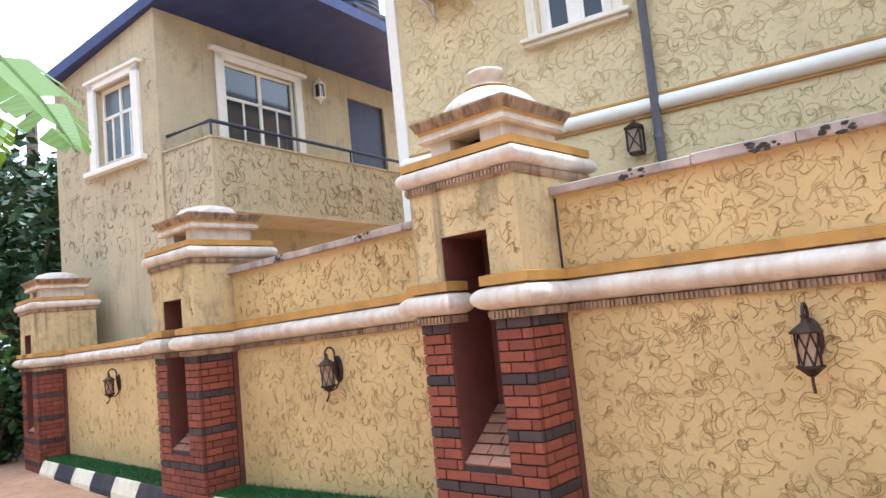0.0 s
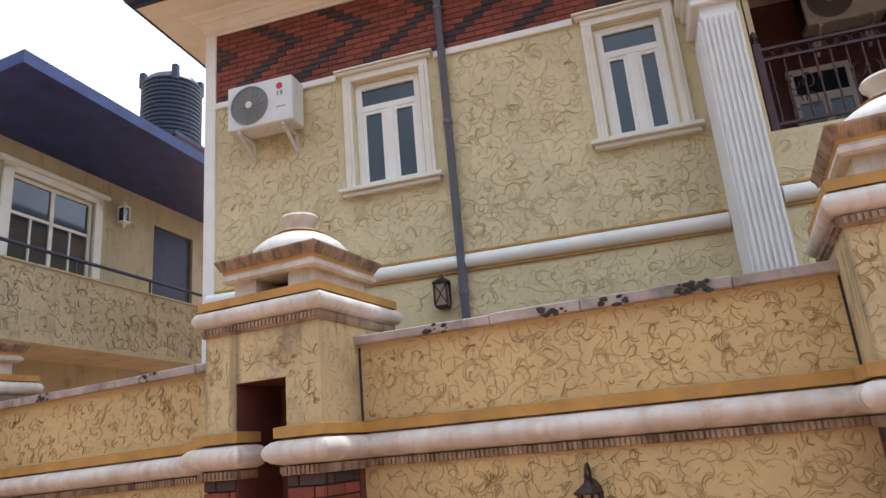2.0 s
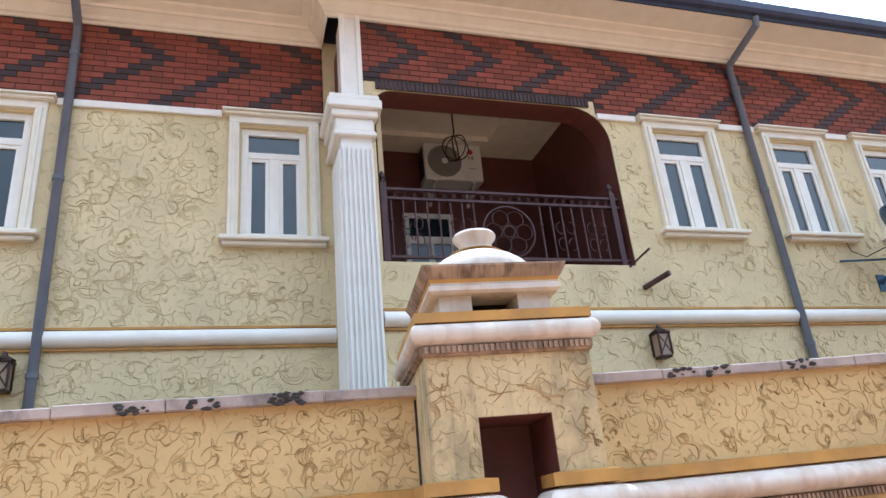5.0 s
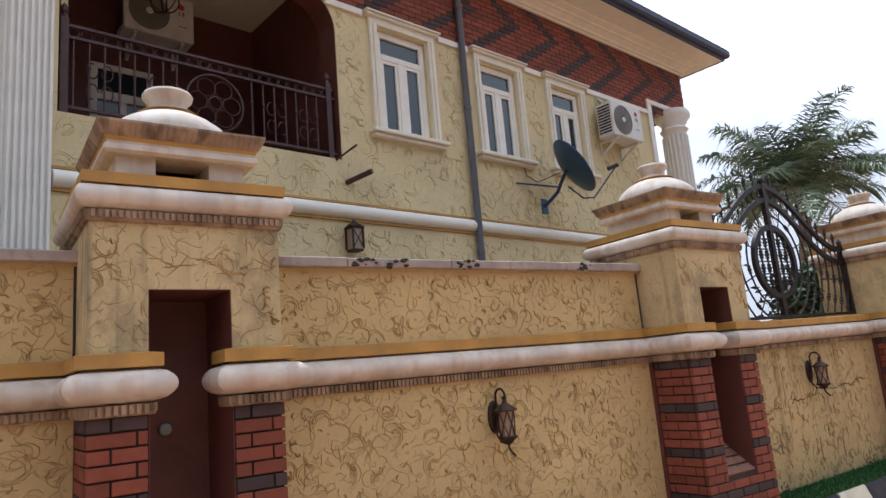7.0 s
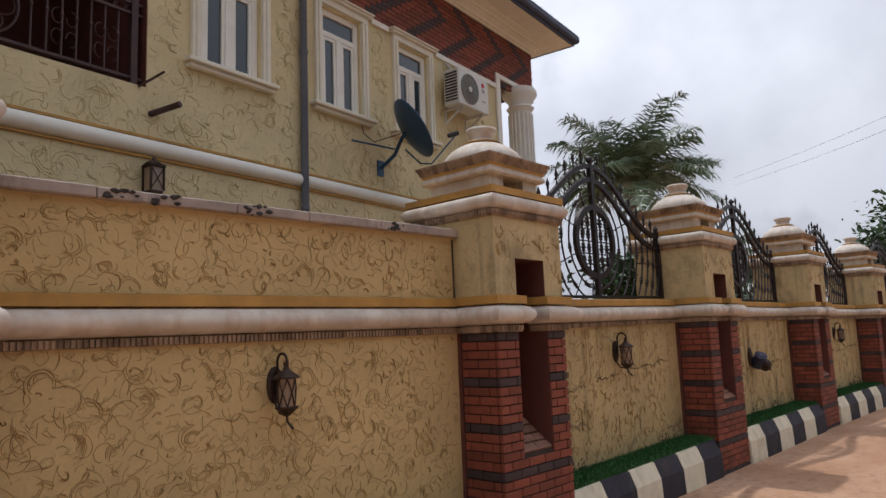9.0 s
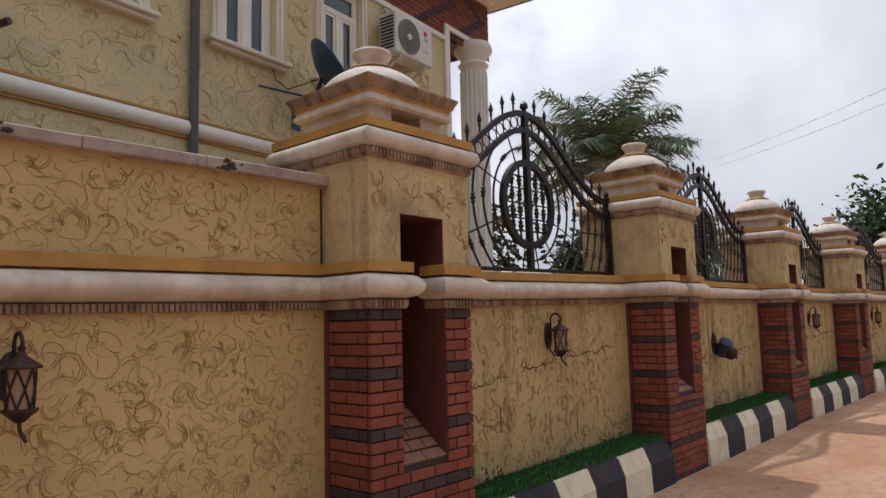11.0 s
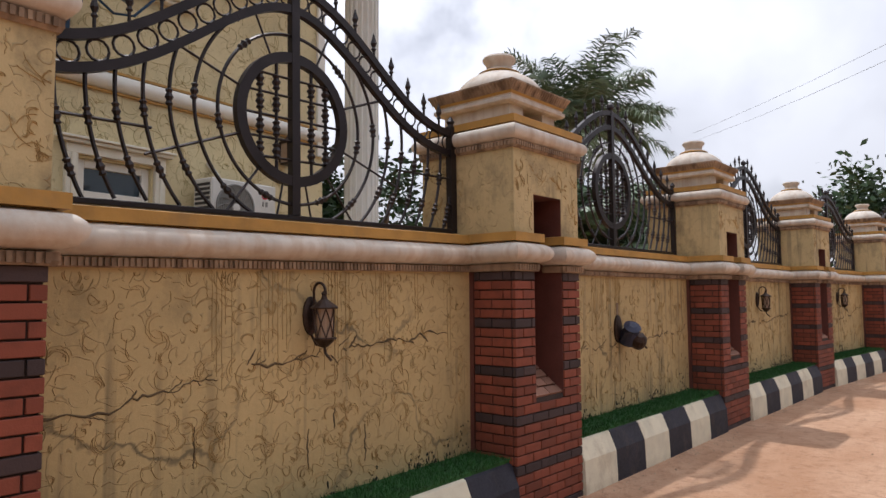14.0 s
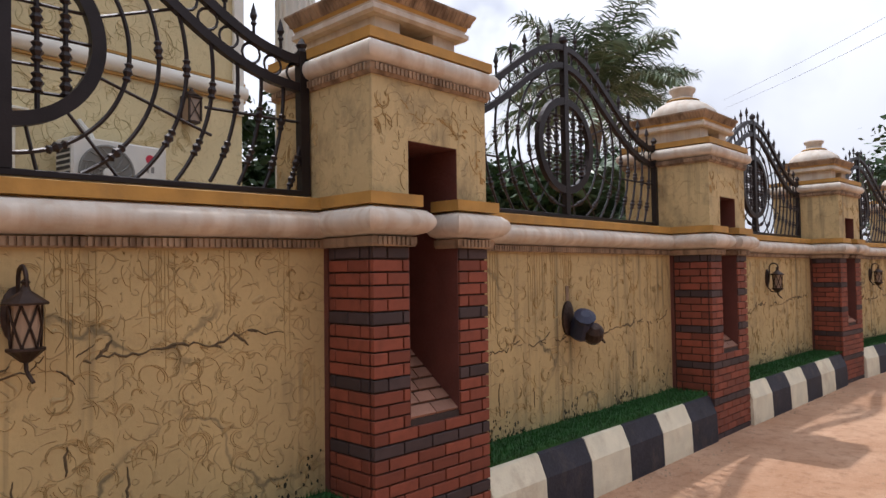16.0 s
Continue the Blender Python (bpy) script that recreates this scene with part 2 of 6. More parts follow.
PLASTIC = plain("off_white_plastic", (0.70, 0.69, 0.65), 0.5, vary=0.05, dirt=(0.4, 0.35, 0.27), dirt_amount=0.3)
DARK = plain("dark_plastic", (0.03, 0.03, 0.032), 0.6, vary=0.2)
GREY_METAL = plain("grey_fan_metal", (0.24, 0.235, 0.22), 0.5, 0.2, vary=0.1)
DISH_MAT = plain("blue_grey_dish_metal", (0.028, 0.075, 0.15), 0.45, 0.3, vary=0.15)
NAVY = plain("navy_painted_metal", (0.035, 0.04, 0.075), 0.5, 0.2, vary=0.25)
TANK_MAT = plain("dark_blue_polythene", (0.025, 0.035, 0.06), 0.45, vary=0.2)
SOFFIT = plain("cream_soffit_paint", (0.80, 0.74, 0.60), 0.7, vary=0.06)
SHINGLE = plain("dark_stone_coated_roofing", (0.06, 0.058, 0.07), 0.85, vary=0.4, scale=20, bumps=0.8, fine=90)
RED_LOGO = plain("red_badge", (0.5, 0.02, 0.05), 0.5, vary=0.05, bumps=0)
MOSS_DARK = plain("black_green_mildew", (0.035, 0.032, 0.018), 0.95, vary=0.4, scale=30)
COPING_DARK = plain("blackened_coping", (0.045, 0.038, 0.033), 0.95, vary=0.5, scale=25, bumps=0.6)
GRIT = plain("pale_grit", (0.42, 0.3, 0.2), 0.95, vary=0.5, scale=40)
CRACK = plain("dirty_plaster_crack", (0.12, 0.085, 0.045), 0.95, vary=0.4, scale=30)
TRIM = plain("cream_white_trim_paint", (0.81, 0.77, 0.65), 0.6, vary=0.06, dirt=(0.5, 0.42, 0.27), dirt_amount=0.2)
FLUTED = plain("white_fluted_paint", (0.80, 0.79, 0.74), 0.6, vary=0.05)
BARK = plain("grey_palm_bark", (0.16, 0.125, 0.09), 0.9, vary=0.4, scale=12, bumps=1.0, fine=40)
LEAF_PALM = plain("palm_leaf", (0.115, 0.17, 0.09), 0.4, vary=0.5, scale=3)
LEAF_DARK = plain("dark_tree_leaf", (0.03, 0.07, 0.018), 0.55, vary=0.6, scale=3)
LEAF_LIGHT = plain("yellow_green_leaf", (0.13, 0.22, 0.025), 0.5, vary=0.5, scale=3)


def banana_mat():
    m, n, l, b = mat_base("banana_leaf", (0.12, 0.22, 0.015), 0.62)
    p = place_coords(n, l)
    w = nd(n, "ShaderNodeTexWave", Scale=14.0, Distortion=1.5, Detail=2)
    l.new(p, w.inputs["Vector"])
    l.new(mix_rgb(n, l, w.outputs["Fac"], (0.075, 0.15, 0.01), (0.12, 0.21, 0.014)), b.inputs["Base Color"])
    tr = n.new("ShaderNodeBsdfTranslucent")
    tr.inputs["Color"].default_value = (0.13, 0.22, 0.01, 1)
    mx = n.new("ShaderNodeMixShader")
    mx.inputs[0].default_value = 0.3
    l.new(b.outputs[0], mx.inputs[1]), l.new(tr.outputs[0], mx.inputs[2])
    l.new(mx.outputs[0], n["Material Output"].inputs["Surface"])
    return m


def glass_mat(name, colour, rough=0.05):
    m, n, l, b = mat_base(name, colour, rough)
    b.inputs["Specular IOR Level"].default_value = 0.9
    p = place_coords(n, l)
    w = nd(n, "ShaderNodeTexNoise", Scale=2.5, Detail=3)
    l.new(p, w.inputs["Vector"])
    l.new(mix_rgb(n, l, w.outputs["Fac"], tuple(c * 0.7 for c in colour), tuple(c * 1.3 for c in colour)), b.inputs["Base Color"])
    return m


def ground_mat():
    m, n, l, b = mat_base("reddish_paving_earth", (0.42, 0.25, 0.15), 0.92)
    p = place_coords(n, l)
    a = nd(n, "ShaderNodeTexNoise", Scale=0.9, Detail=8, Roughness=0.65)
    c = nd(n, "ShaderNodeTexNoise", Scale=9.0, Detail=8, Roughness=0.7)
    s = nd(n, "ShaderNodeTexNoise", Scale=70.0, Detail=4)
    for q in (a, c, s):
        l.new(p, q.inputs["Vector"])
    col = mix_rgb(n, l, ramp(n, l, a.outputs["Fac"], 0.32, 0.68), (0.41, 0.215, 0.115), (0.58, 0.365, 0.235))
    col = mix_rgb(n, l, math_node(n, l, "MULTIPLY", ramp(n, l, c.outputs["Fac"], 0.5, 0.66), 0.75, True), col, (0.31, 0.155, 0.08))
    v = nd(n, "ShaderNodeTexVoronoi", Scale=26.0)
    l.new(p, v.inputs["Vector"])
    col = mix_rgb(n, l, math_node(n, l, "MULTIPLY", ramp(n, l, v.outputs["Distance"], 0.2, 0.08), 0.5, True), col, (0.62, 0.46, 0.33))
    l.new(col, b.inputs["Base Color"])
    h = math_node(n, l, "ADD", c.outputs["Fac"], math_node(n, l, "MULTIPLY", s.outputs["Fac"], 0.5))
    bump(n, l, b, h, 0.9, 0.03)
    return m


BANANA = banana_mat()
GLASS = glass_mat("dark_blue_window_glass", (0.025, 0.04, 0.052))
GLASS_PALE = glass_mat("reflective_grey_glass", (0.12, 0.16, 0.19))
EARTH = ground_mat()


# ---- building helpers ----
def mesh_of(bm, material, name="mesh", smooth=False):
    bmesh.ops.recalc_face_normals(bm, faces=bm.faces)
    me = bpy.data.meshes.new(name)
    if smooth:
        for f in bm.faces:
            f.smooth = True
    bm.to_mesh(me)
    bm.free()
    me.materials.append(material)
    if smooth:
        me.set_sharp_from_angle(angle=radians(40))
    return me


def part(name, bm, material, parent=None, label="", smooth=False, m=None):
    ob = new(name, mesh_of(bm, material, name, smooth))
    if parent is not None:
        ob.parent = parent
    if m is not None:
        ob.matrix_basis = m
    if label:
        tagged(ob, label)
    return ob


def thing(name, label, category, m=None, group="", kind=""):
    ob = new(name)
    ob.empty_display_size = 0.1
    if m is not None:
        ob.matrix_basis = m
    return tagged(ob, label, category, group, kind)


def box(bm, x0, x1, y0, y1, z0, z1, bevel=0.0):
    t = bmesh.new() if bevel else bm
    v = [t.verts.new((x, y, z)) for x in (x0, x1) for y in (y0, y1) for z in (z0, z1)]
    for f in ((0, 1, 3, 2), (4, 6, 7, 5), (0, 4, 5, 1), (2, 3, 7, 6), (0, 2, 6, 4), (1, 5, 7, 3)):
        t.faces.new([v[i] for i in f])
    if bevel:
        bmesh.ops.bevel(t, geom=t.edges[:], offset=bevel, segments=1, affect="EDGES", profile=0.5)
        join_into(bm, t)
    return bm


def join_into(bm, other, m=None):
    idx = {}
    for v in other.verts:
        idx[v] = bm.verts.new(m @ v.co if m else v.co)
    for f in other.faces:
        bm.faces.new([idx[v] for v in f.verts])
    other.free()


def boxes(*rows, bevel=0.0):
    bm = bmesh.new()
    for r in rows:
        box(bm, *r, bevel=bevel)
    return bm


def sweep(bm, path, profile, closed=False):
    """A profile of (outward, z) along a plan path; outward is to the right of the way walked."""
    n = len(path)
    rings = []
    for i in range(n):
        p = Vector(path[i])
        ways = []
        if closed or i > 0:
            ways.append((p - Vector(path[i - 1])).normalized())
        if closed or i < n - 1:
            ways.append((Vector(path[(i + 1) % n]) - p).normalized())
        norms = [Vector((w.y, -w.x)) for w in ways]
        mi = sum(norms, Vector((0, 0))).normalized()
        k = 1 / max(0.3, mi.dot(norms[0]))
        rings.append([bm.verts.new((p.x + mi.x * o * k, p.y + mi.y * o * k, z)) for o, z in profile])
    for i in range(n if closed else n - 1):
        a, b = rings[i], rings[(i + 1) % n]
        for j in range(len(profile) - 1):
            bm.faces.new((a[j], b[j], b[j + 1], a[j + 1]))
    if not closed:
        bm.faces.new(rings[0])
        bm.faces.new(rings[-1][::-1])
    return bm


def lathe(bm, profile, seg=20, centre=(0, 0, 0), caps=True):
    rings = [[bm.verts.new((centre[0] + r * math.cos(2 * math.pi * i / seg), centre[1] + r * math.sin(2 * math.pi * i / seg), centre[2] + z)) for i in range(seg)] for r, z in profile]
    for a, b in zip(rings, rings[1:]):
        for i in range(seg):
            bm.faces.new((a[i], a[(i + 1) % seg], b[(i + 1) % seg], b[i]))
    if caps:
        bm.faces.new(rings[0][::-1])
        bm.faces.new(rings[-1])
    return bm


def tube(bm, pts, r, seg=6, closed=False, flat=None):
    """A bar along points; flat gives a rectangular bar (half across, half deep in y)."""
    pts = [Vector(p) for p in pts]
    n = len(pts)
    rings = []
    for i, p in enumerate(pts):
        a = pts[i - 1] if (i or closed) else pts[i]
        b = pts[(i + 1) % n] if (i < n - 1 or closed) else pts[i]
        d = (b - a).normalized()
        ref = Vector((0, 1, 0)) if abs(d.y) < 0.95 else Vector((1, 0, 0))
        s = d.cross(ref).normalized()
        u = s.cross(d).normalized()
        if flat:
            rings.append([bm.verts.new(p + s * (sx * flat[0]) + u * (sy * flat[1])) for sx, sy in ((1, 1), (-1, 1), (-1, -1), (1, -1))])
        else:
            rr = r[i] if isinstance(r, (list, tuple)) else r
            rings.append([bm.verts.new(p + (s * math.cos(2 * math.pi * k / seg) + u * math.sin(2 * math.pi * k / seg)) * rr) for k in range(seg)])
    k = len(rings[0])
    for i in range(n if closed else n - 1):
        a, b = rings[i], rings[(i + 1) % n]
        for j in range(k):
            bm.faces.new((a[j], a[(j + 1) % k], b[(j + 1) % k], b[j]))
    if not closed:
        bm.faces.new(rings[0][::-1])
        bm.faces.new(rings[-1])
    return bm


def arc_pts(cx, cz, r, a0, a1, n, y=0.0):
    return [(cx + r * math.cos(radians(a0 + (a1 - a0) * i / (n - 1))), y, cz + r * math.sin(radians(a0 + (a1 - a0) * i / (n - 1)))) for i in range(n)]


TORUS = [(0.0, 0.0)] + [(0.105 * math.sin(math.pi * i / 8) ** 0.5, 0.155 * i / 8) for i in range(1, 8)] + [(0.0, 0.155)]


def prof(base, z0, scale=1.0, high=1.0):
    return [(base + o * scale, z0 + z * high) for o, z in TORUS]


def rect_path(hx, hy):
    return [(-hx, -hy), (hx, -hy), (hx, hy), (-hx, hy)]


# ---- ground ----
gbm = bmesh.new()
box(gbm, -150, 220, -120, 150, -0.4, 0.0)
tagged(part("ground", gbm, EARTH), "reddish compacted earth and paving of the street", "ground", kind="structure")


# unseen wall added across the road to cut skylight and bounce on the fence
tagged(part("wall_street", boxes((-40, 60, -8.3, -8.0, 0, 5.0)), plain("dark_blocker_surface", (0.12, 0.11, 0.08), 0.9)), "unseen plain dark wall added across the street to block sky light", "wall", kind="structure")

# ---- the fence ----
HALF, DEEP, NICHE, SILL = 0.44, 0.43, 0.19, 0.77
BAND = 1.71


def ribs(bm, x0, x1, y, z0, z1, step=0.028, along="x", out=-1):
    k = int((x1 - x0) / step)
    for i in range(k):
        a = x0 + (i + 0.2) * (x1 - x0) / k
        b = a + 0.6 * (x1 - x0) / k
        if along == "x":
            box(bm, a, b, min(y, y + out * 0.012), max(y, y + out * 0.012), z0, z1)
        else:
            box(bm, min(y, y + out * 0.012), max(y, y + out * 0.012), a, b, z0, z1)


def make_pillar(name, label, group, finial="knob"):
    root = thing(name, label, "pillar", group=group)
    # rendered shaft with the slot left open in front
    up = boxes((-HALF, -NICHE, -DEEP, 0, 1.665, 2.535), (NICHE, HALF, -DEEP, 0, 1.665, 2.535), (-NICHE, NICHE, -DEEP, 0, 2.22, 2.535), (-HALF, HALF, 0.002, DEEP, -0.15, 2.535))
    part("shaft", up, PILLAR, root)
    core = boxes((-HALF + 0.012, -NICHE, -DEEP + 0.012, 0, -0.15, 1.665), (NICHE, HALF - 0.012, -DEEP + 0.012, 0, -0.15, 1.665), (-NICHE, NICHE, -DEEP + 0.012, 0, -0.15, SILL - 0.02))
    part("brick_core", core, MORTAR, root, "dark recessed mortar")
    t = 0.004
    lin = boxes((-NICHE, -NICHE + t, -DEEP + 0.004, -t, SILL - 0.02, 2.22 - t), (NICHE - t, NICHE, -DEEP + 0.004, -t, SILL - 0.02, 2.22 - t), (-NICHE, NICHE, -t, 0.001, SILL - 0.02, 2.22), (-NICHE + t, NICHE - t, -DEEP + 0.004, -t, 2.22 - t, 2.2205))
    part("niche_lining", lin, MAROON, root, "maroon painted niche lining")
    knob = bmesh.new()
    lathe(knob, [(0.035, 0), (0.035, 0.015), (0.028, 0.03), (0.012, 0.034)], 14)
    part("niche_button", knob, GREY_METAL, root, "pale round fitting in the niche", m=pose(-0.03, -0.004, 1.57, 90))
    # sloping ledge at the foot of the slot
    led = bmesh.new()
    v = [led.verts.new(c) for c in ((-NICHE + t, -DEEP + 0.012, SILL - 0.02), (NICHE - t, -DEEP + 0.012, SILL - 0.02), (NICHE - t, -t, SILL + 0.3), (-NICHE + t, -t, SILL + 0.3))]
    led.faces.new(v)
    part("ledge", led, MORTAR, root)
    rows = 6
    lm = {}
    for r in range(rows):
        f0, f1 = r / rows + 0.012, (r + 1) / rows - 0.012
        cuts = (-0.186, -0.05, 0.075, 0.186) if r % 2 else (-0.186, 0.01, 0.186)
        for a, b in zip(cuts, cuts[1:]):
            key = (round(b - a, 3), "l")
            if key not in lm:
                s = bmesh.new()
                box(s, 0, b - a - 0.008, 0, 0.071, -0.008, 0.008)
                lm[key] = mesh_of(s, BRICK_LEDGE, "ledge_brick")
            ob = new("ledge_brick", lm[key])
            ob.parent = root
            yy = -DEEP + 0.008 + (DEEP - 0.02) * (f0)
            ob.matrix_basis = pose(a + 0.004, yy, SILL - 0.012 + 0.32 * f0, 37.5)
    # the maroon strip also stands in for the shade of the joint
    part("shadow_strip", boxes((-HALF - 0.004, -HALF + 0.05, -0.065, 0.0, 0, 1.665), (HALF - 0.05, HALF + 0.004, -0.065, 0.0, 0, 1.665)), MAROON, root, "maroon painted strip for the shaded joint beside the wall")
    # mouldings half-way up, broken by the slot
    y0 = -DEEP
    left = [(-HALF, 0.0), (-HALF, y0), (-NICHE, y0), (-NICHE, y0 + 0.16)]
    right = [(NICHE, y0 + 0.16), (NICHE, y0), (HALF, y0), (HALF, 0.0)]
    for side in (left, right):
        b = bmesh.new()
        sweep(b, side, prof(0.0, BAND))
        part("torus_moulding", b, WHITE_OLD, root, "weathered white rounded moulding", smooth=True)
        b = bmesh.new()
        sweep(b, side, [(-0.01, 1.867), (0.055, 1.867), (0.055, 1.927), (-0.01, 1.937)])
        part("ochre_band", b, OCHRE, root, "ochre painted band")
        b = bmesh.new()
        sweep(b, side, [(-0.02, 1.658), (0.022, 1.658), (0.03, 1.676), (0.03, 1.708), (-0.02, 1.710)])
        x0, x1 = (-HALF, -NICHE) if side is left else (NICHE, HALF)
        ribs(b, x0, x1, y0 - 0.03, 1.666, 1.706)
        part("ribbed_strip", b, RIB, root)
    # cap
    b = bmesh.new()
    sweep(b, rect_path(HALF, DEEP), [(-0.05, 2.53), (0.012, 2.53), (0.022, 2.55), (0.022, 2.582), (-0.05, 2.582)], True)
    ribs(b, -HALF, HALF, -DEEP - 0.022, 2.545, 2.58)
    ribs(b, -DEEP, DEEP, -HALF - 0.022, 2.545, 2.58, along="y")
    part("cornice_ribs", b, RIB, root)
    b = bmesh.new()
    sweep(b, rect_path(HALF, DEEP), prof(0.0, 2.582, 0.62, 0.8), True)
    part("cornice_torus", b, WHITE_OLD, root, "weathered white rounded cornice", smooth=True)
    b = bmesh.new()
    sweep(b, rect_path(HALF, DEEP), [(-0.1, 2.705), (0.035, 2.705), (0.035, 2.758), (-0.1, 2.765)], True)
    box(b, -HALF + 0.05, HALF - 0.05, -DEEP + 0.05, DEEP - 0.05, 2.54, 2.76)
    part("cornice_band", b, OCHRE, root, "ochre painted band")
    n1, n2 = 0.31, 0.13
    part("neck", boxes((-n1, -n2, -n1, n1, 2.76, 2.892), (n2, n1, -n1, n1, 2.76, 2.892), (-n2, n2, n1 - 0.08, n1, 2.76, 2.892)), WHITE_OLD, root)
    b = bmesh.new()
    sweep(b, rect_path(0.32, 0.32), [(-0.2, 2.890), (0.035, 2.890), (0.052, 2.905), (0.052, 2.928), (0.035, 2.940), (0.04, 2.952), (-0.2, 2.952)], True)
    part("cap_moulding", b, WHITE_OLD, root)
    b = bmesh.new()
    sweep(b, rect_path(0.32, 0.32), [(-0.2, 2.951), (0.042, 2.951), (0.048, 2.972), (-0.2, 2.972)], True)
    part("cap_band", b, OCHRE, root)
    b = bmesh.new()
    sweep(b, rect_path(0.32, 0.32), [(-0.3, 2.971), (0.05, 2.971), (0.085, 3.032), (0.085, 3.044), (-0.3, 3.050)], True)
    box(b, -0.33, 0.33, -0.33, 0.33, 2.975, 3.046)
    for s in (-1, 1):
        for k in range(26):
            a = -0.38 + 0.76 * k / 26
            for pts in (((a, s * 0.372, 2.976), (a + 0.004, s * 0.406, 3.032)), ((s * 0.372, a, 2.976), (s * 0.406, a + 0.004, 3.032))):
                tube(b, pts, 0.006, 4)
    part("cap_slab", b, RIB, root, "flared ribbed cap slab streaked with dirt")
    b = bmesh.new()
    if finial == "knob":
        lathe(b, [(0.335, 3.046), (0.335, 3.078), (0.325, 3.111), (0.29, 3.152), (0.24, 3.190), (0.18, 3.223), (0.14, 3.2)], 28)
    else:
        lathe(b, [(0.32, 3.046), (0.31, 3.087), (0.26, 3.136), (0.16, 3.165), (0.03, 3.173)], 28)
    part("dome", b, WHITE_OLD, root, "pale rounded dome", smooth=True)
    if finial == "knob":
        b = bmesh.new()
        lathe(b, [(0.15, 3.233), (0.168, 3.243), (0.15, 3.254)], 24)
        part("dome_ring", b, OCHRE, root, smooth=True)
        b = bmesh.new()
        lathe(b, [(0.125, 3.252), (0.1, 3.280), (0.104, 3.315), (0.13, 3.345), (0.134, 3.362), (0.124, 3.378), (0.03, 3.382)], 24)
        part("finial", b, WHITE_OLD, root, smooth=True)
    # facing bricks
    pitch, count, gap = 0.067, 27, 0.009
    cache = {}

    def brick(lx, ly, dark):
        key = (round(lx, 3), round(ly, 3), dark)
        if key not in cache:
            s = bmesh.new()
            box(s, 0, lx, 0, ly, 0, pitch - gap, bevel=0.003)
            cache[key] = mesh_of(s, BRICK_DARK if dark else BRICK_RED, "brick")
        ob = new("brick", cache[key])
        ob.parent = root
        return ob
    th = 0.03
    for c in range(count):
        z = 1.656 - (c + 1) * pitch + gap
        dark = c % 5 == 0
        off = 0.0 if c % 2 else 0.1
        spans = [(-HALF - 0.004, -NICHE), (NICHE, HALF + 0.004)] if z > SILL - 0.05 else [(-HALF - 0.004, HALF + 0.004)]
        for a, b2 in spans:
            edges = [a] + [e for e in (-0.444 + off + 0.205 * k for k in range(6)) if a + 0.03 < e < b2 - 0.03] + [b2]
            for e0, e1 in zip(edges, edges[1:]):
                brick(e1 - e0 - gap, th, dark).matrix_basis = pose(e0 + gap / 2, -DEEP - 0.004, z)
        sy = [-DEEP + th] + [e for e in (-DEEP + th + 0.17 - off + 0.205 * k for k in range(3)) if -DEEP + th + 0.03 < e < -0.1] + [-0.07]
        for s in (-1, 1):
            for e0, e1 in zip(sy, sy[1:]):
                brick(th, e1 - e0 - gap, dark).matrix_basis = pose(-HALF - 0.004 if s < 0 else HALF + 0.004 - th, e0 + gap / 2, z)
    return root


PILLARS = [  # x, y of the middle, turn, rise of the ground line
    (-10.3, 4.8, -7, -0.17), (-5.0, 4.22, -3.5, -0.11), (-1.29, 4.15, -2.5, -0.03), (2.335, 4.18, 0, -0.03), (6.467, 4.18, 0, 0.0), (10.31, 4.18, 0, 0.055),
    (14.41, 4.18, 0, 0.06), (18.6, 4.1, -3, 0.06), (22.8, 3.75, -6, 0.06), (27.0, 3.2, -8, 0.06), (31.2, 2.55, -9, 0.06)]
proto = make_pillar("fence_pillar", "brick-clad fence pillar with maroon niche, white mouldings and domed cap", "fence pillars")
def stand(i):
    x, y, r, z = PILLARS[i]
    return pose(x, y, z, 0, 0, r)


proto.matrix_basis = stand(2)
for i in range(3, len(PILLARS)):
    copy_thing(proto, stand(i))
plain_cap = make_pillar("fence_pillar", "brick-clad fence pillar with maroon niche and a plain low dome", "fence pillars", "low")
plain_cap.matrix_basis = stand(1)
copy_thing(plain_cap, stand(0))


def bay_frame(i):
    (ax, ay, _, az), (bx, by, _, bz) = PILLARS[i], PILLARS[i + 1]
    d = Vector((bx - ax, by - ay))
    turn = math.degrees(math.atan2(d.y, d.x))
    tip = math.degrees(math.atan2(bz - az, d.length))
    return pose(ax, ay, az, 0, 0, turn) @ pose(0, 0, 0, 0, -tip), HALF, d.length - HALF


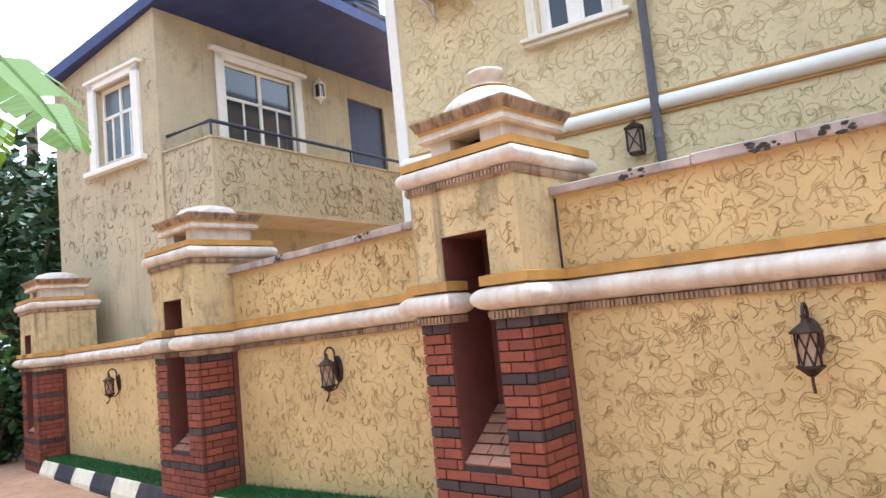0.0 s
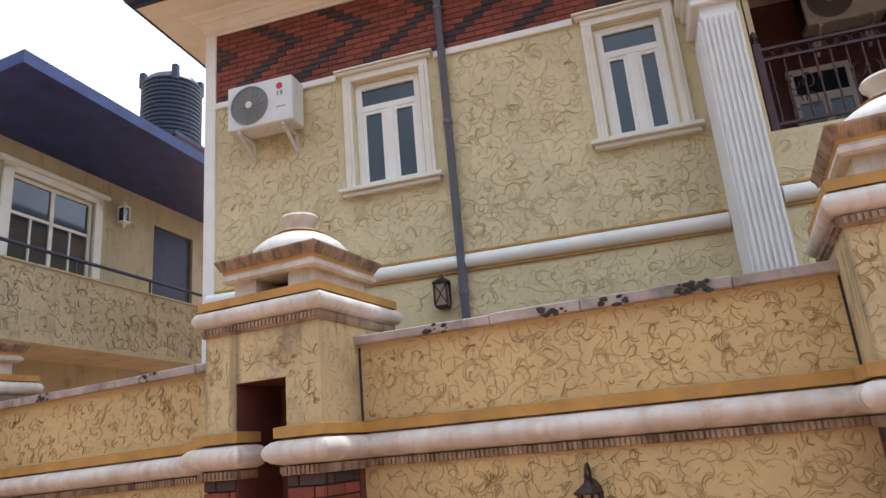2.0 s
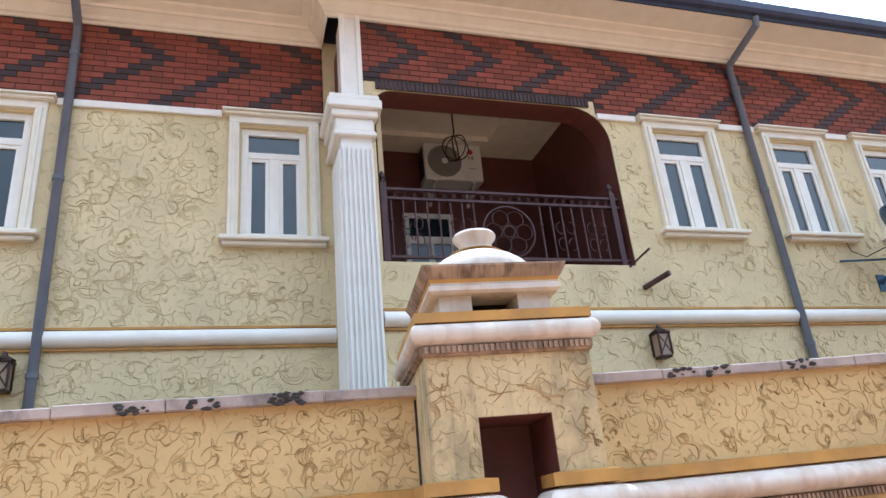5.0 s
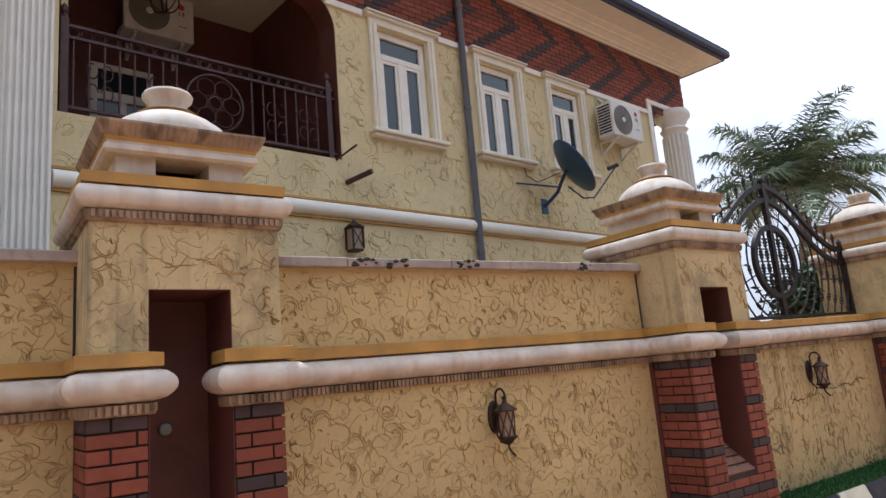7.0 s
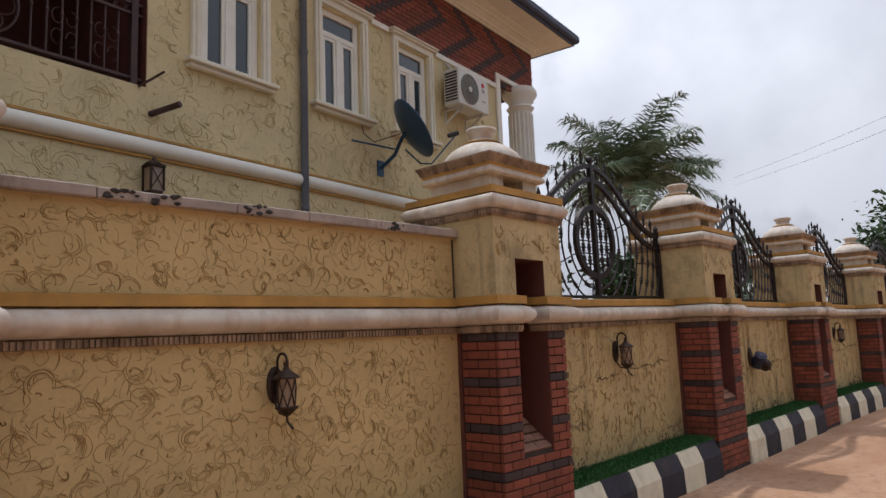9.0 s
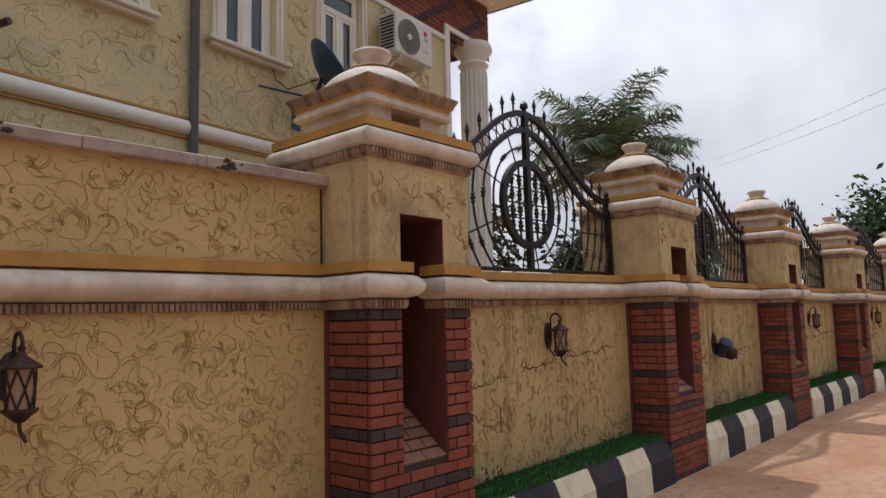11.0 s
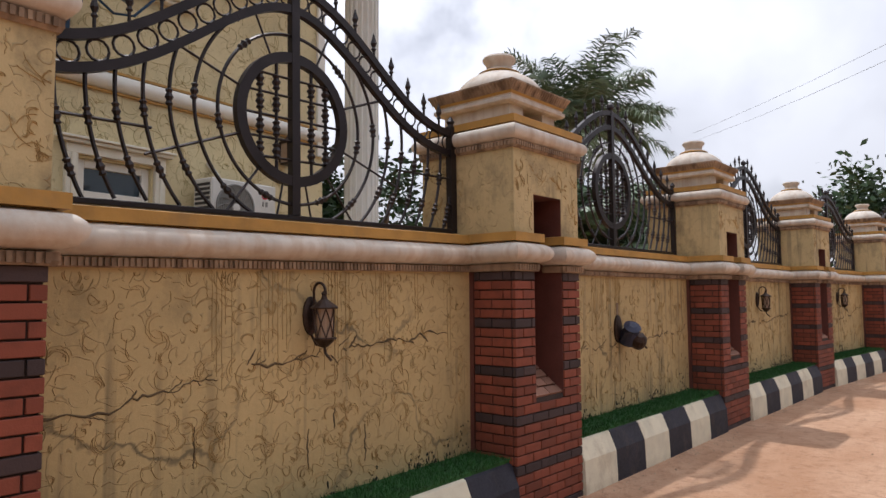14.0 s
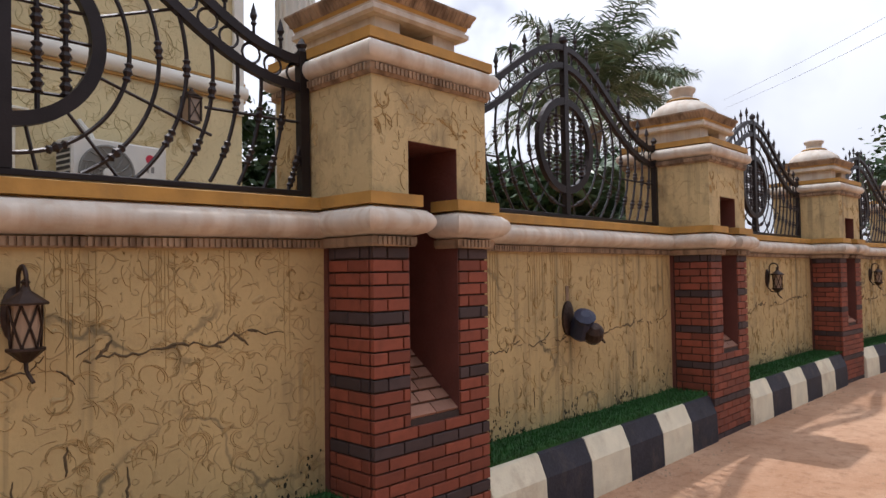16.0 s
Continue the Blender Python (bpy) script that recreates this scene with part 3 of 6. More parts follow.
def make_bay(i, tall):
    m, a, b = bay_frame(i)
    e = 0.02
    a, b = a - e, b + e
    w0 = -0.03
    root = thing("wall_fence_%d" % (i + 1), "yellow plastered fence wall with white moulding" + (" and weathered coping" if tall else ""), "wall", m, kind="structure")
    part("plaster", boxes((a, b, w0, 0.17, -0.15, 1.70)), CREAM if tall or i == 0 else CREAM_OLD, root)
    bm = bmesh.new()
    sweep(bm, [(a, w0), (b, w0)], prof(-0.005, BAND))
    part("torus_moulding", bm, WHITE_OLD, root, "weathered white rounded moulding", smooth=True)
    bm = bmesh.new()
    sweep(bm, [(a, w0), (b, w0)], [(-0.01, 1.867), (0.045, 1.867), (0.045, 1.927), (-0.01, 1.937)])
    box(bm, a, b, w0, 0.17, 1.70, 1.93)
    part("ochre_band", bm, OCHRE, root, "ochre painted band")
    bm = bmesh.new()
    sweep(bm, [(a, w0), (b, w0)], [(-0.01, 1.663), (0.018, 1.663), (0.024, 1.676), (0.024, 1.708), (-0.01, 1.710)])
    ribs(bm, a, b, w0 - 0.024, 1.669, 1.706)
    part("ribbed_strip", bm, RIB, root)
    if tall:
        part("upper_plaster", boxes((a, b, w0, 0.17, 1.93, 2.405)), CREAM, root)
        for x in (a + 0.021, b - 0.033):
            part("joint_line", boxes((x, x + 0.012, w0 - 0.008, w0 + 0.002, 1.94, 2.39)), COPING_DARK, root, "blackened joint between pillar and wall")
        rnd = random.Random(i)
        x = a
        k = 0
        while x < b - 0.05:
            ln = min(b - x, rnd.uniform(0.5, 0.95))
            bm = bmesh.new()
            box(bm, x + 0.002, x + ln - 0.002, w0 - 0.05 - rnd.uniform(0, 0.008), 0.22, 2.405, 2.465 + rnd.uniform(-0.004, 0.008), bevel=0.006)
            part("coping_stone", bm, COPING, root)
            x += ln
            k += 1
    return root


for i in range(len(PILLARS) - 1):
    make_bay(i, 1 <= i <= 3)


def make_kerb(i):
    m, a, b = bay_frame(i)
    root = thing("planter_kerb", "black and white striped concrete kerb in front of the fence", "kerb", m, "fence kerbs")
    n = 6
    ln = (b - a) / n
    for k in range(n):
        bm = bmesh.new()
        x0, x1 = a + k * ln + 0.004, a + (k + 1) * ln - 0.004
        profile = [(-0.16, -0.12), (-0.46, -0.12), (-0.46, 0.0), (-0.45, 0.2), (-0.39, 0.34), (-0.37, 0.352), (-0.3, 0.355), (-0.16, 0.355)]
        r = [[bm.verts.new((x, y, z)) for y, z in profile] for x in (x0, x1)]
        for j in range(len(profile)):
            bm.faces.new((r[0][j], r[1][j], r[1][(j + 1) % len(profile)], r[0][(j + 1) % len(profile)]))
        bm.faces.new(r[0]), bm.faces.new(r[1][::-1])
        part("kerb_block", bm, KERB_W if k % 2 == 0 else KERB_B, root, "worn white painted block" if k % 2 == 0 else "worn black painted block")
    return m, a, b


def make_turf(m, a, b, seed):
    rnd = random.Random(seed)
    root = thing("turf_strip", "strip of bright green artificial turf behind the kerb", "turf", m, "turf strips")
    root["kind"] = "stuff"
    bm = boxes((a + 0.002, b - 0.002, -0.37, -0.034, 0.30, 0.375))
    for _ in range(5200):
        x, y = rnd.uniform(a + 0.01, b - 0.01), rnd.uniform(-0.40, -0.04)
        h, an, w = rnd.uniform(0.02, 0.045), rnd.uniform(0, 6.28), 0.004
        lx, ly = rnd.uniform(-0.02, 0.02), rnd.uniform(-0.02, 0.02)
        v = [bm.verts.new(c) for c in ((x - w * math.cos(an), y - w * math.sin(an), 0.37), (x + w * math.cos(an), y + w * math.sin(an), 0.37), (x + lx, y + ly, 0.37 + h))]
        bm.faces.new(v)
    part("turf", bm, GRASS, root)
    return root


for i in range(len(PILLARS) - 1):
    make_turf(*make_kerb(i), i)


# ---- the main house, turned seven degrees from the fence ----
HM = Matrix.Translation((1.867, 6.636, -0.173)) @ pose(0, 0, 0, 0, 0, 7.12) @ Matrix.Scale(1.088, 4)
# the plot at the near end of the street, beyond the bend of the fence
LEFT = Matrix.Translation((1.321, 0.251, 0.05)) @ pose(0, 0, 0, 0, 0, 5.5) @ Matrix.Translation((-0.958, -0.364, 0))


def split(name, rows, material, parent, bevel=0.0, label=""):
    for r in rows:
        part(name, boxes(r, bevel=bevel), material, parent, label)


house = thing("house", "two-storey pale yellow house with brick frieze, white trim and dark roof", "house", HM)
LV = 0.5


def holed_wall(u0, u1, v0, v1, z0, z1, holes):
    bm = bmesh.new()
    us = sorted({u0, u1, *[h[0] for h in holes], *[h[1] for h in holes]})
    zs = sorted({z0, z1, *[h[2] for h in holes], *[h[3] for h in holes]})

    def solid(i, j):
        if not (0 <= i < len(us) - 1 and 0 <= j < len(zs) - 1):
            return False
        cu, cz = (us[i] + us[i + 1]) / 2, (zs[j] + zs[j + 1]) / 2
        return not any(h[0] < cu < h[1] and h[2] < cz < h[3] for h in holes)

    corner = {}

    def at(i, j, v):
        if (i, j, v) not in corner:
            corner[i, j, v] = bm.verts.new((us[i], v, zs[j]))
        return corner[i, j, v]

    for i in range(len(us) - 1):
        for j in range(len(zs) - 1):
            if not solid(i, j):
                continue
            for v in (v0, v1):
                bm.faces.new((at(i, j, v), at(i + 1, j, v), at(i + 1, j + 1, v), at(i, j + 1, v)))
            for di, dj, p, q in ((-1, 0, (i, j), (i, j + 1)), (1, 0, (i + 1, j), (i + 1, j + 1)), (0, -1, (i, j), (i + 1, j)), (0, 1, (i, j + 1), (i + 1, j + 1))):
                if not solid(i + di, j + dj):
                    bm.faces.new((at(*p, v0), at(*q, v0), at(*q, v1), at(*p, v1)))
    return bm


WIN_L = [(-3.87, -2.81), (-1.28, -0.32)]
WIN_R = [(3.135, 4.16), (4.74, 5.72), (6.14, 7.1)]
ZS, ZT = 4.295, 5.69
SHUT = 0.16
BALC = (0.13, 2.74, 3.98, 5.84)
GWIN = (5.9, 6.88, 1.68, 2.82)


def hole(w):
    return (w[0] + SHUT, w[1] - SHUT, ZS + 0.06, ZT - 0.085)


part("wall", holed_wall(-5.5, 0.0, LV, LV + 0.25, 0, 6.75, [hole(w) for w in WIN_L]), CREAM_HOUSE, house)
part("wall", holed_wall(0.0, 8.92, 0, 0.25, 0, 6.75, [hole(w) for w in WIN_R] + [BALC, (GWIN[0] + SHUT, GWIN[1] - SHUT, GWIN[2] + 0.06, GWIN[3] - 0.085)]), CREAM_HOUSE, house)
split("wall", ((0.0, 0.25, 0.252, LV + 0.25, 0, 6.75), (-5.5, -5.25, LV + 0.252, 9.0, 0, 6.75), (-5.24, 10.15, 8.8, 9.0, 0, 6.75), (8.67, 8.92, 0.252, 8.79, 0, 6.75)), CREAM_HOUSE, house)
part("frieze_backing", boxes((8.922, 10.1, 0.0, 0.25, 5.93, 6.75), (9.85, 10.1, 0.252, 8.79, 5.93, 6.75)), MORTAR, house)
part("porch_ceiling", boxes((8.93, 9.85, 0.26, 8.7, 5.94, 6.0)), MAROON, house, "maroon porch ceiling")


def window_unit(w, v, z0, z1, pale=False, ajar=False):
    """Plaster architrave with hood and sill, white frame, top light and two casements."""
    u0, u1 = w
    win = new("window")
    win.parent = house
    tagged(win, "white casement window with dark glass in a moulded white surround")
    s = SHUT - 0.02
    t = ((u0 + 0.04, u0 + s, v - 0.045, v + 0.01, z0 + 0.09, z1 - 0.06), (u1 - s, u1 - 0.04, v - 0.045, v + 0.01, z0 + 0.09, z1 - 0.06), (u0 + 0.04, u1 - 0.04, v - 0.045, v + 0.01, z1 - 0.06, z1 + 0.02),
              (u0 + 0.075, u0 + 0.105, v - 0.065, v - 0.04, z0 + 0.09, z1 - 0.06), (u1 - 0.105, u1 - 0.075, v - 0.065, v - 0.04, z0 + 0.09, z1 - 0.06),
              (u0 - 0.01, u1 + 0.01, v - 0.085, v + 0.01, z1 + 0.022, z1 + 0.05), (u0 - 0.03, u1 + 0.03, v - 0.11, v + 0.01, z1 + 0.052, z1 + 0.075))
    split("architrave", t, TRIM, win, 0.005)
    split("sill", ((u0 - 0.03, u1 + 0.03, v - 0.11, v + 0.01, z0 + 0.045, z0 + 0.09), (u0, u1, v - 0.07, v + 0.01, z0, z0 + 0.043)), TRIM, win, 0.008)
    a, b, c, d = u0 + SHUT, u1 - SHUT, z0 + 0.06, z1 - 0.085
    f = 0.07
    vv = v + 0.035
    top = d - 0.3
    mid = (a + b) / 2
    fr = boxes((a, a + f, vv, vv + 0.07, c, d), (b - f, b, vv, vv + 0.07, c, d), (a + f, b - f, vv, vv + 0.07, d - f, d), (a + f, b - f, vv, vv + 0.07, c, c + f), (a + f, b - f, vv, vv + 0.07, top - 0.035, top + 0.035), (mid - 0.05, mid + 0.05, vv - 0.003, vv + 0.067, c + f, top - 0.035), bevel=0.004)
    part("frame", fr, WHITE, win, "white painted frame")
    for x0, x1 in ((a + f, mid - 0.05), (mid + 0.05, b - f)):
        e = 0.035
        part("casement", boxes((x0, x0 + e, vv + 0.01, vv + 0.05, c + f, top - 0.035), (x1 - e, x1, vv + 0.01, vv + 0.05, c + f, top - 0.035), (x0 + e, x1 - e, vv + 0.01, vv + 0.05, c + f, c + f + e), (x0 + e, x1 - e, vv + 0.01, vv + 0.05, top - 0.035 - e, top - 0.035)), WHITE, win)
        part("pane", boxes((x0 + e, x1 - e, vv + 0.03, vv + 0.036, c + f + e, top - 0.035 - e)), GLASS_PALE if pale else GLASS, win)
    part("pane", boxes((a + f, b - f, vv + 0.03, vv + 0.036, top + 0.035, d - f)), GLASS_PALE if pale else GLASS, win)
    # dark sheet closes the opening behind the panes, standing for the unlit room
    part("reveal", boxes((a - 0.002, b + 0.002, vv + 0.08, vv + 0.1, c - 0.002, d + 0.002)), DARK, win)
    return win


for w in WIN_L:
    window_unit(w, LV, ZS, ZT)
for k, w in enumerate(WIN_R):
    window_unit(w, 0.0, ZS, ZT)
window_unit((GWIN[0], GWIN[1]), 0.0, GWIN[2], GWIN[3])

# white strip under the frieze, string course with ochre edges, corner trims
for u0, u1, v in ((-5.5, -3.9, LV), (-2.78, -1.31, LV), (-0.29, -0.2, LV), (2.62, 3.1, 0), (4.2, 4.7, 0), (5.76, 6.1, 0), (7.14, 8.8, 0)):
    part("frieze_strip", boxes((u0, u1, v - 0.035, v, 5.69, 5.765), bevel=0.006), WHITE, house)
HALF_ROUND = [(-0.005, -0.075)] + [(0.075 * math.cos(a), 0.075 * math.sin(a)) for a in [math.radians(-80 + 20 * k) for k in range(9)]] + [(-0.005, 0.075)]
for u0, u1, v in ((-5.5, -0.25, LV), (0.1, 8.95, 0)):
    bm = bmesh.new()
    sweep(bm, [(u0, v), (u1, v)], [(o, 3.43 + z) for o, z in HALF_ROUND])
    part("string_course", bm, WHITE, house, smooth=True)
    part("string_edge", boxes((u0, u1, v - 0.022, v, 3.508, 3.53), (u0, u1, v - 0.022, v, 3.33, 3.352)), OCHRE, house)
part("corner_trim", boxes((-5.56, -5.42, LV - 0.03, LV + 0.1, 0, 6.72), bevel=0.006), WHITE, house)
part("porch_trim", boxes((8.8, 8.92, -0.04, 0.0, 3.2, 5.88), (8.8, 10.12, -0.04, 0.0, 5.88, 5.96), bevel=0.006), WHITE, house)

# eaves: stepped cornice, soffit, fascia, gutter and roof
STEP = [(0.0, 6.66), (0.03, 6.66), (0.035, 6.69), (0.06, 6.70), (0.07, 6.74), (0.13, 6.79), (0.15, 6.79), (0.16, 6.82), (0.24, 6.845), (0.25, 6.87), (0.0, 6.88)]
bm = bmesh.new()
sweep(bm, [(-5.5, 9.0), (-5.5, LV), (-0.3, LV), (-0.3, -0.02), (10.1, -0.02), (10.1, 9.0)], [(o, z) for o, z in STEP])
part("cornice", bm, SOFFIT, house)
bm = bmesh.new()
inner, outer = [(-5.5, 9.0), (-5.5, LV), (-0.3, LV), (-0.3, 0), (10.1, 0), (10.1, 9.0)], [(-6.1, 9.6), (-6.1, LV - 0.6), (-0.9, LV - 0.6), (-0.9, -0.6), (10.62, -0.6), (10.62, 9.6)]
for (a, b), (c, d) in zip(zip(inner, inner[1:]), zip(outer, outer[1:])):
    lo = [bm.verts.new((*p, z)) for p, z in ((a, 6.87), (b, 6.87), (d, 6.86), (c, 6.86))]
    hi = [bm.verts.new((*p, 6.92)) for p in (a, b, d, c)]
    bm.faces.new(lo), bm.faces.new(hi[::-1])
    for k in range(4):
        bm.faces.new((lo[k], hi[k], hi[(k + 1) % 4], lo[(k + 1) % 4]))
    part("soffit", bm, SOFFIT, house)
    bm = bmesh.new()
bm.free()
bm = bmesh.new()
sweep(bm, outer, [(0.0, 6.85), (0.02, 6.85), (0.03, 6.89), (0.075, 6.90), (0.1, 6.94), (0.1, 7.02), (0.08, 7.03), (0.0, 7.03)])
part("gutter", bm, NAVY, house, "dark blue-grey gutter")
bm = bmesh.new()
ridge = [(-1.0, 4.8, 9.6), (6.0, 4.6, 9.6)]
ring = [(-6.17, 9.7, 7.02), (-6.17, LV - 0.67, 7.02), (-0.85, LV - 0.67, 7.02), (-0.85, -0.67, 7.02), (10.7, -0.67, 7.02), (10.7, 9.7, 7.02)]
rv = [bm.verts.new(c) for c in ring]
r0, r1 = [bm.verts.new(c) for c in ridge]
for f in ((rv[0], rv[1], r0), (rv[1], rv[2], r0), (rv[2], rv[3], r0), (rv[3], rv[4], r1, r0), (rv[4], rv[5], r1), (rv[5], rv[0], r0, r1)):
    bm.faces.new(f)
part("roof", bm, SHINGLE, house, "dark stone-coated roof")
bm = bmesh.new()
for k in range(11):
    f = k / 60
    a, b = Vector(ring[3]).lerp(Vector(ridge[0]), f), Vector(ring[4]).lerp(Vector(ridge[1]), f)
    n = 60
    for j in range(n):
        p, q = a.lerp(b, (j + 0.05) / n), a.lerp(b, (j + 0.95) / n)
        c = (p + q) / 2
        box(bm, p.x, q.x, c.y - 0.01, c.y + 0.14, c.z + 0.004, c.z + 0.035)
part("roof_shingles", bm, SHINGLE, house)

# fluted pilaster with capital
bm = boxes((-0.24, 0.1, -0.1, LV, 0.0, 0.3), (-0.22, 0.08, -0.06, LV, 0.3, 5.22))
for k in range(7):
    u = -0.2 + k * 0.045
    part("flute", box(bmesh.new(), u - 0.012, u + 0.012, -0.085, -0.06, 0.4, 5.1, bevel=0.005), FLUTED, house)
for k in range(9):
    vv = -0.03 + k * 0.055
    part("flute", box(bmesh.new(), -0.245, -0.22, vv - 0.012, vv + 0.012, 0.4, 5.1, bevel=0.005), FLUTED, house)
part("pilaster", bm, FLUTED, house, "white fluted pilaster")
bm = boxes((-0.29, 0.12, -0.11, LV, 5.22, 5.28), (-0.27, 0.1, -0.09, LV, 5.28, 5.42), (-0.31, 0.14, -0.13, LV, 5.42, 5.5), (-0.35, 0.18, -0.17, LV, 5.5, 5.6), (-0.33, 0.16, -0.15, LV, 5.6, 5.66), bevel=0.012)
part("capital", bm, WHITE, house)
part("upper_post", boxes((-0.17, 0.0, -0.04, 0.3, 5.66, 6.7), (-0.195, -0.145, -0.06, -0.04, 5.66, 6.7), (-0.025, 0.025, -0.06, -0.04, 5.66, 6.7), bevel=0.005), WHITE, house)

# round porch columns
for cu, cv, z0, z1 in ((9.62, 0.0, 0.0, 5.88),):
    bm = bmesh.new()
    prof_c = [(0.26, z0), (0.26, z0 + 0.1), (0.21, z0 + 0.16), (0.19, z1 - 0.42), (0.2, z1 - 0.4), (0.24, z1 - 0.34), (0.2, z1 - 0.3), (0.2, z1 - 0.24), (0.3, z1 - 0.12), (0.3, z1 - 0.06), (0.27, z1)]
    lathe(bm, prof_c, 24, (cu, cv, 0))
    for k in range(18):
        a = 2 * math.pi * k / 18
        x, y = cu + 0.2 * math.cos(a), cv + 0.2 * math.sin(a)
        part("flute", tube(bmesh.new(), ((x, y, z0 + 0.2), (x, y, z1 - 0.45)), 0.018, 5), FLUTED, house)
    part("porch_column", bm, FLUTED, house, "fluted round white column", smooth=True)

# loggia behind the balcony opening
b0, b1, bz, bt = BALC
back = 2.0
split("loggia_wall", ((b0 - 0.3, b0 - 0.05, 0.252, back, 3.7, 6.5), (b1 + 0.05, b1 + 0.3, 0.252, back, 3.7, 6.5), (b0 - 0.3, b1 + 0.3, back, back + 0.2, 3.7, 6.5)), MAROON, house, 0, "maroon painted loggia wall")
part("loggia_floor", boxes((b0 - 0.05, b1 + 0.05, 0.252, back, 3.7, 3.85)), MORTAR, house)
split("loggia_ceiling", ((b0 - 0.05, b1 + 0.05, 0.252, back, 6.4, 6.5), (b0 - 0.05, b1 + 0.05, 0.252, 0.5, 6.33, 6.398), (b0 - 0.05, b1 + 0.05, 1.6, back, 6.33, 6.398), (b0 - 0.05, 0.5, 0.502, 1.598, 6.33, 6.398), (b1 - 0.75, b1 + 0.05, 0.502, 1.598, 6.33, 6.398)), SOFFIT, house, 0, "cream tray ceiling")
R = 0.42


def arch_line(d=0.0):
    left = [(b0 + d, bz)] + [(b0 + 0.2 + (0.2 - d) * math.cos(math.radians(a)), bt - 0.2 + (0.2 - d) * math.sin(math.radians(a))) for a in range(180, 89, -15)]
    right = [(b1 - R + (R - d) * math.cos(math.radians(a)), bt - R + (R - d) * math.sin(math.radians(a))) for a in range(90, -1, -10)] + [(b1 - d, bz)]
    return left + right


bm = bmesh.new()
pts_i = arch_line(0.012)
ra = [[bm.verts.new((u, v, z)) for u, z in pts] for pts, v in ((pts_i, -0.004), (pts_i, 0.3))]
for i in range(len(pts_i) - 1):
    bm.faces.new((ra[0][i], ra[0][i + 1], ra[1][i + 1], ra[1][i]))
part("opening_reveal", bm, MAROON, house, "maroon painted reveal")
for sgn, (cu, r) in ((1, (b1, R)), (-1, (b0, 0.2))):
    bm = bmesh.new()
    cen = (cu - sgn * r, bt - r)
    rim = [(cen[0] + sgn * r * math.cos(math.radians(a)), cen[1] + r * math.sin(math.radians(a))) for a in range(0, 91, 10)]
    outline = [(cu, bt)] + rim
    front, rear = ([bm.verts.new((u, v, z)) for u, z in outline] for v in (0.001, 0.249))
    for i in range(1, len(outline) - 1):
        bm.faces.new((front[0], front[i], front[i + 1])), bm.faces.new((rear[0], rear[i + 1], rear[i]))
    for i in range(len(outline)):
        k = (i + 1) % len(outline)
        bm.faces.new((front[i], rear[i], rear[k], front[k]))
    part("arch_spandrel", bm, CREAM_HOUSE, house)
lw = new("window")
lw.parent = house
tagged(lw, "cream framed window in shade inside the loggia")
y0 = back - 0.05
split("frame", ((0.86, 0.93, y0, back, 3.86, 5.42), (1.45, 1.52, y0, back, 3.86, 5.42), (0.93, 1.45, y0, back, 5.35, 5.42), (0.93, 1.45, y0, back, 5.0, 5.1), (1.15, 1.23, y0, back, 3.86, 5.0)), WHITE, lw, 0.005)
split("pane", ((0.93, 1.45, y0 + 0.015, y0 + 0.025, 5.1, 5.35), (0.93, 1.15, y0 + 0.015, y0 + 0.025, 3.86, 5.0), (1.23, 1.45, y0 + 0.015, y0 + 0.025, 3.86, 5.0)), GLASS, lw)

# balcony railing: rings along the top, scroll pairs and a rosette
rail = thing("balcony_railing", "dark brown wrought-iron balcony railing with rings, scrolls and a rosette", "railing", HM @ pose(0, 0.06, 0))
zb, zt = 4.0, 4.75
for z in (zb + 0.05, zt - 0.1, zt):
    part("rail", tube(bmesh.new(), ((b0 + 0.02, 0, z), (b1 - 0.02, 0, z)), 0, flat=(0.012, 0.018)), IRON_BROWN, rail)
for u in (b0 + 0.05, b1 - 0.1):
    bm = boxes((u - 0.03, u + 0.03, -0.03, 0.03, zb - 0.02, zt + 0.06))
    lathe(bm, [(0.03, zt + 0.06), (0.02, zt + 0.09), (0.035, zt + 0.12), (0.03, zt + 0.15), (0.008, zt + 0.19)], 10, (u, 0, 0))
    part("newel", bm, IRON_BROWN, rail)
bm = bmesh.new()
nr = 25
for k in range(nr):
    tube(bm, arc_pts(b0 + 0.12 + k * (b1 - b0 - 0.24) / (nr - 1), zt - 0.05, 0.042, 0, 330, 12), 0.007, 4, True)
part("ring_frieze", bm, IRON_BROWN, rail)
mid = 1.43
for k in range(21):
    u = b0 + 0.12 + k * (b1 - b0 - 0.24) / 20
    if abs(u - mid) < 0.3:
        continue
    bm = bmesh.new()
    tube(bm, ((u, 0, zb + 0.05), (u, 0, zt - 0.1)), 0.009, 5)
    lathe(bm, [(0.008, -0.03), (0.018, 0), (0.008, 0.03)], 8, (u, 0, zb + 0.42))
    part("baluster", bm, IRON_BROWN, rail)
for u in (0.45, 0.95, 2.05, 2.4):
    bm = bmesh.new()
    for sx in (-1, 1):
        for zc, sz in ((zb + 0.22, 1), (zb + 0.4, -1)):
            sp = [(u + sx * (0.012 + 0.05 * (1 - math.cos(a)) * 0.9), 0, zc + sz * 0.065 * math.sin(a)) for a in [0.35 * j for j in range(15)]]
            tube(bm, sp, 0.006, 4)
    part("scroll", bm, IRON_BROWN, rail)
bm = bmesh.new()
tube(bm, arc_pts(mid, zb + 0.34, 0.27, 0, 345, 26), 0.011, 5, True)
tube(bm, arc_pts(mid, zb + 0.34, 0.06, 0, 345, 14), 0.008, 5, True)
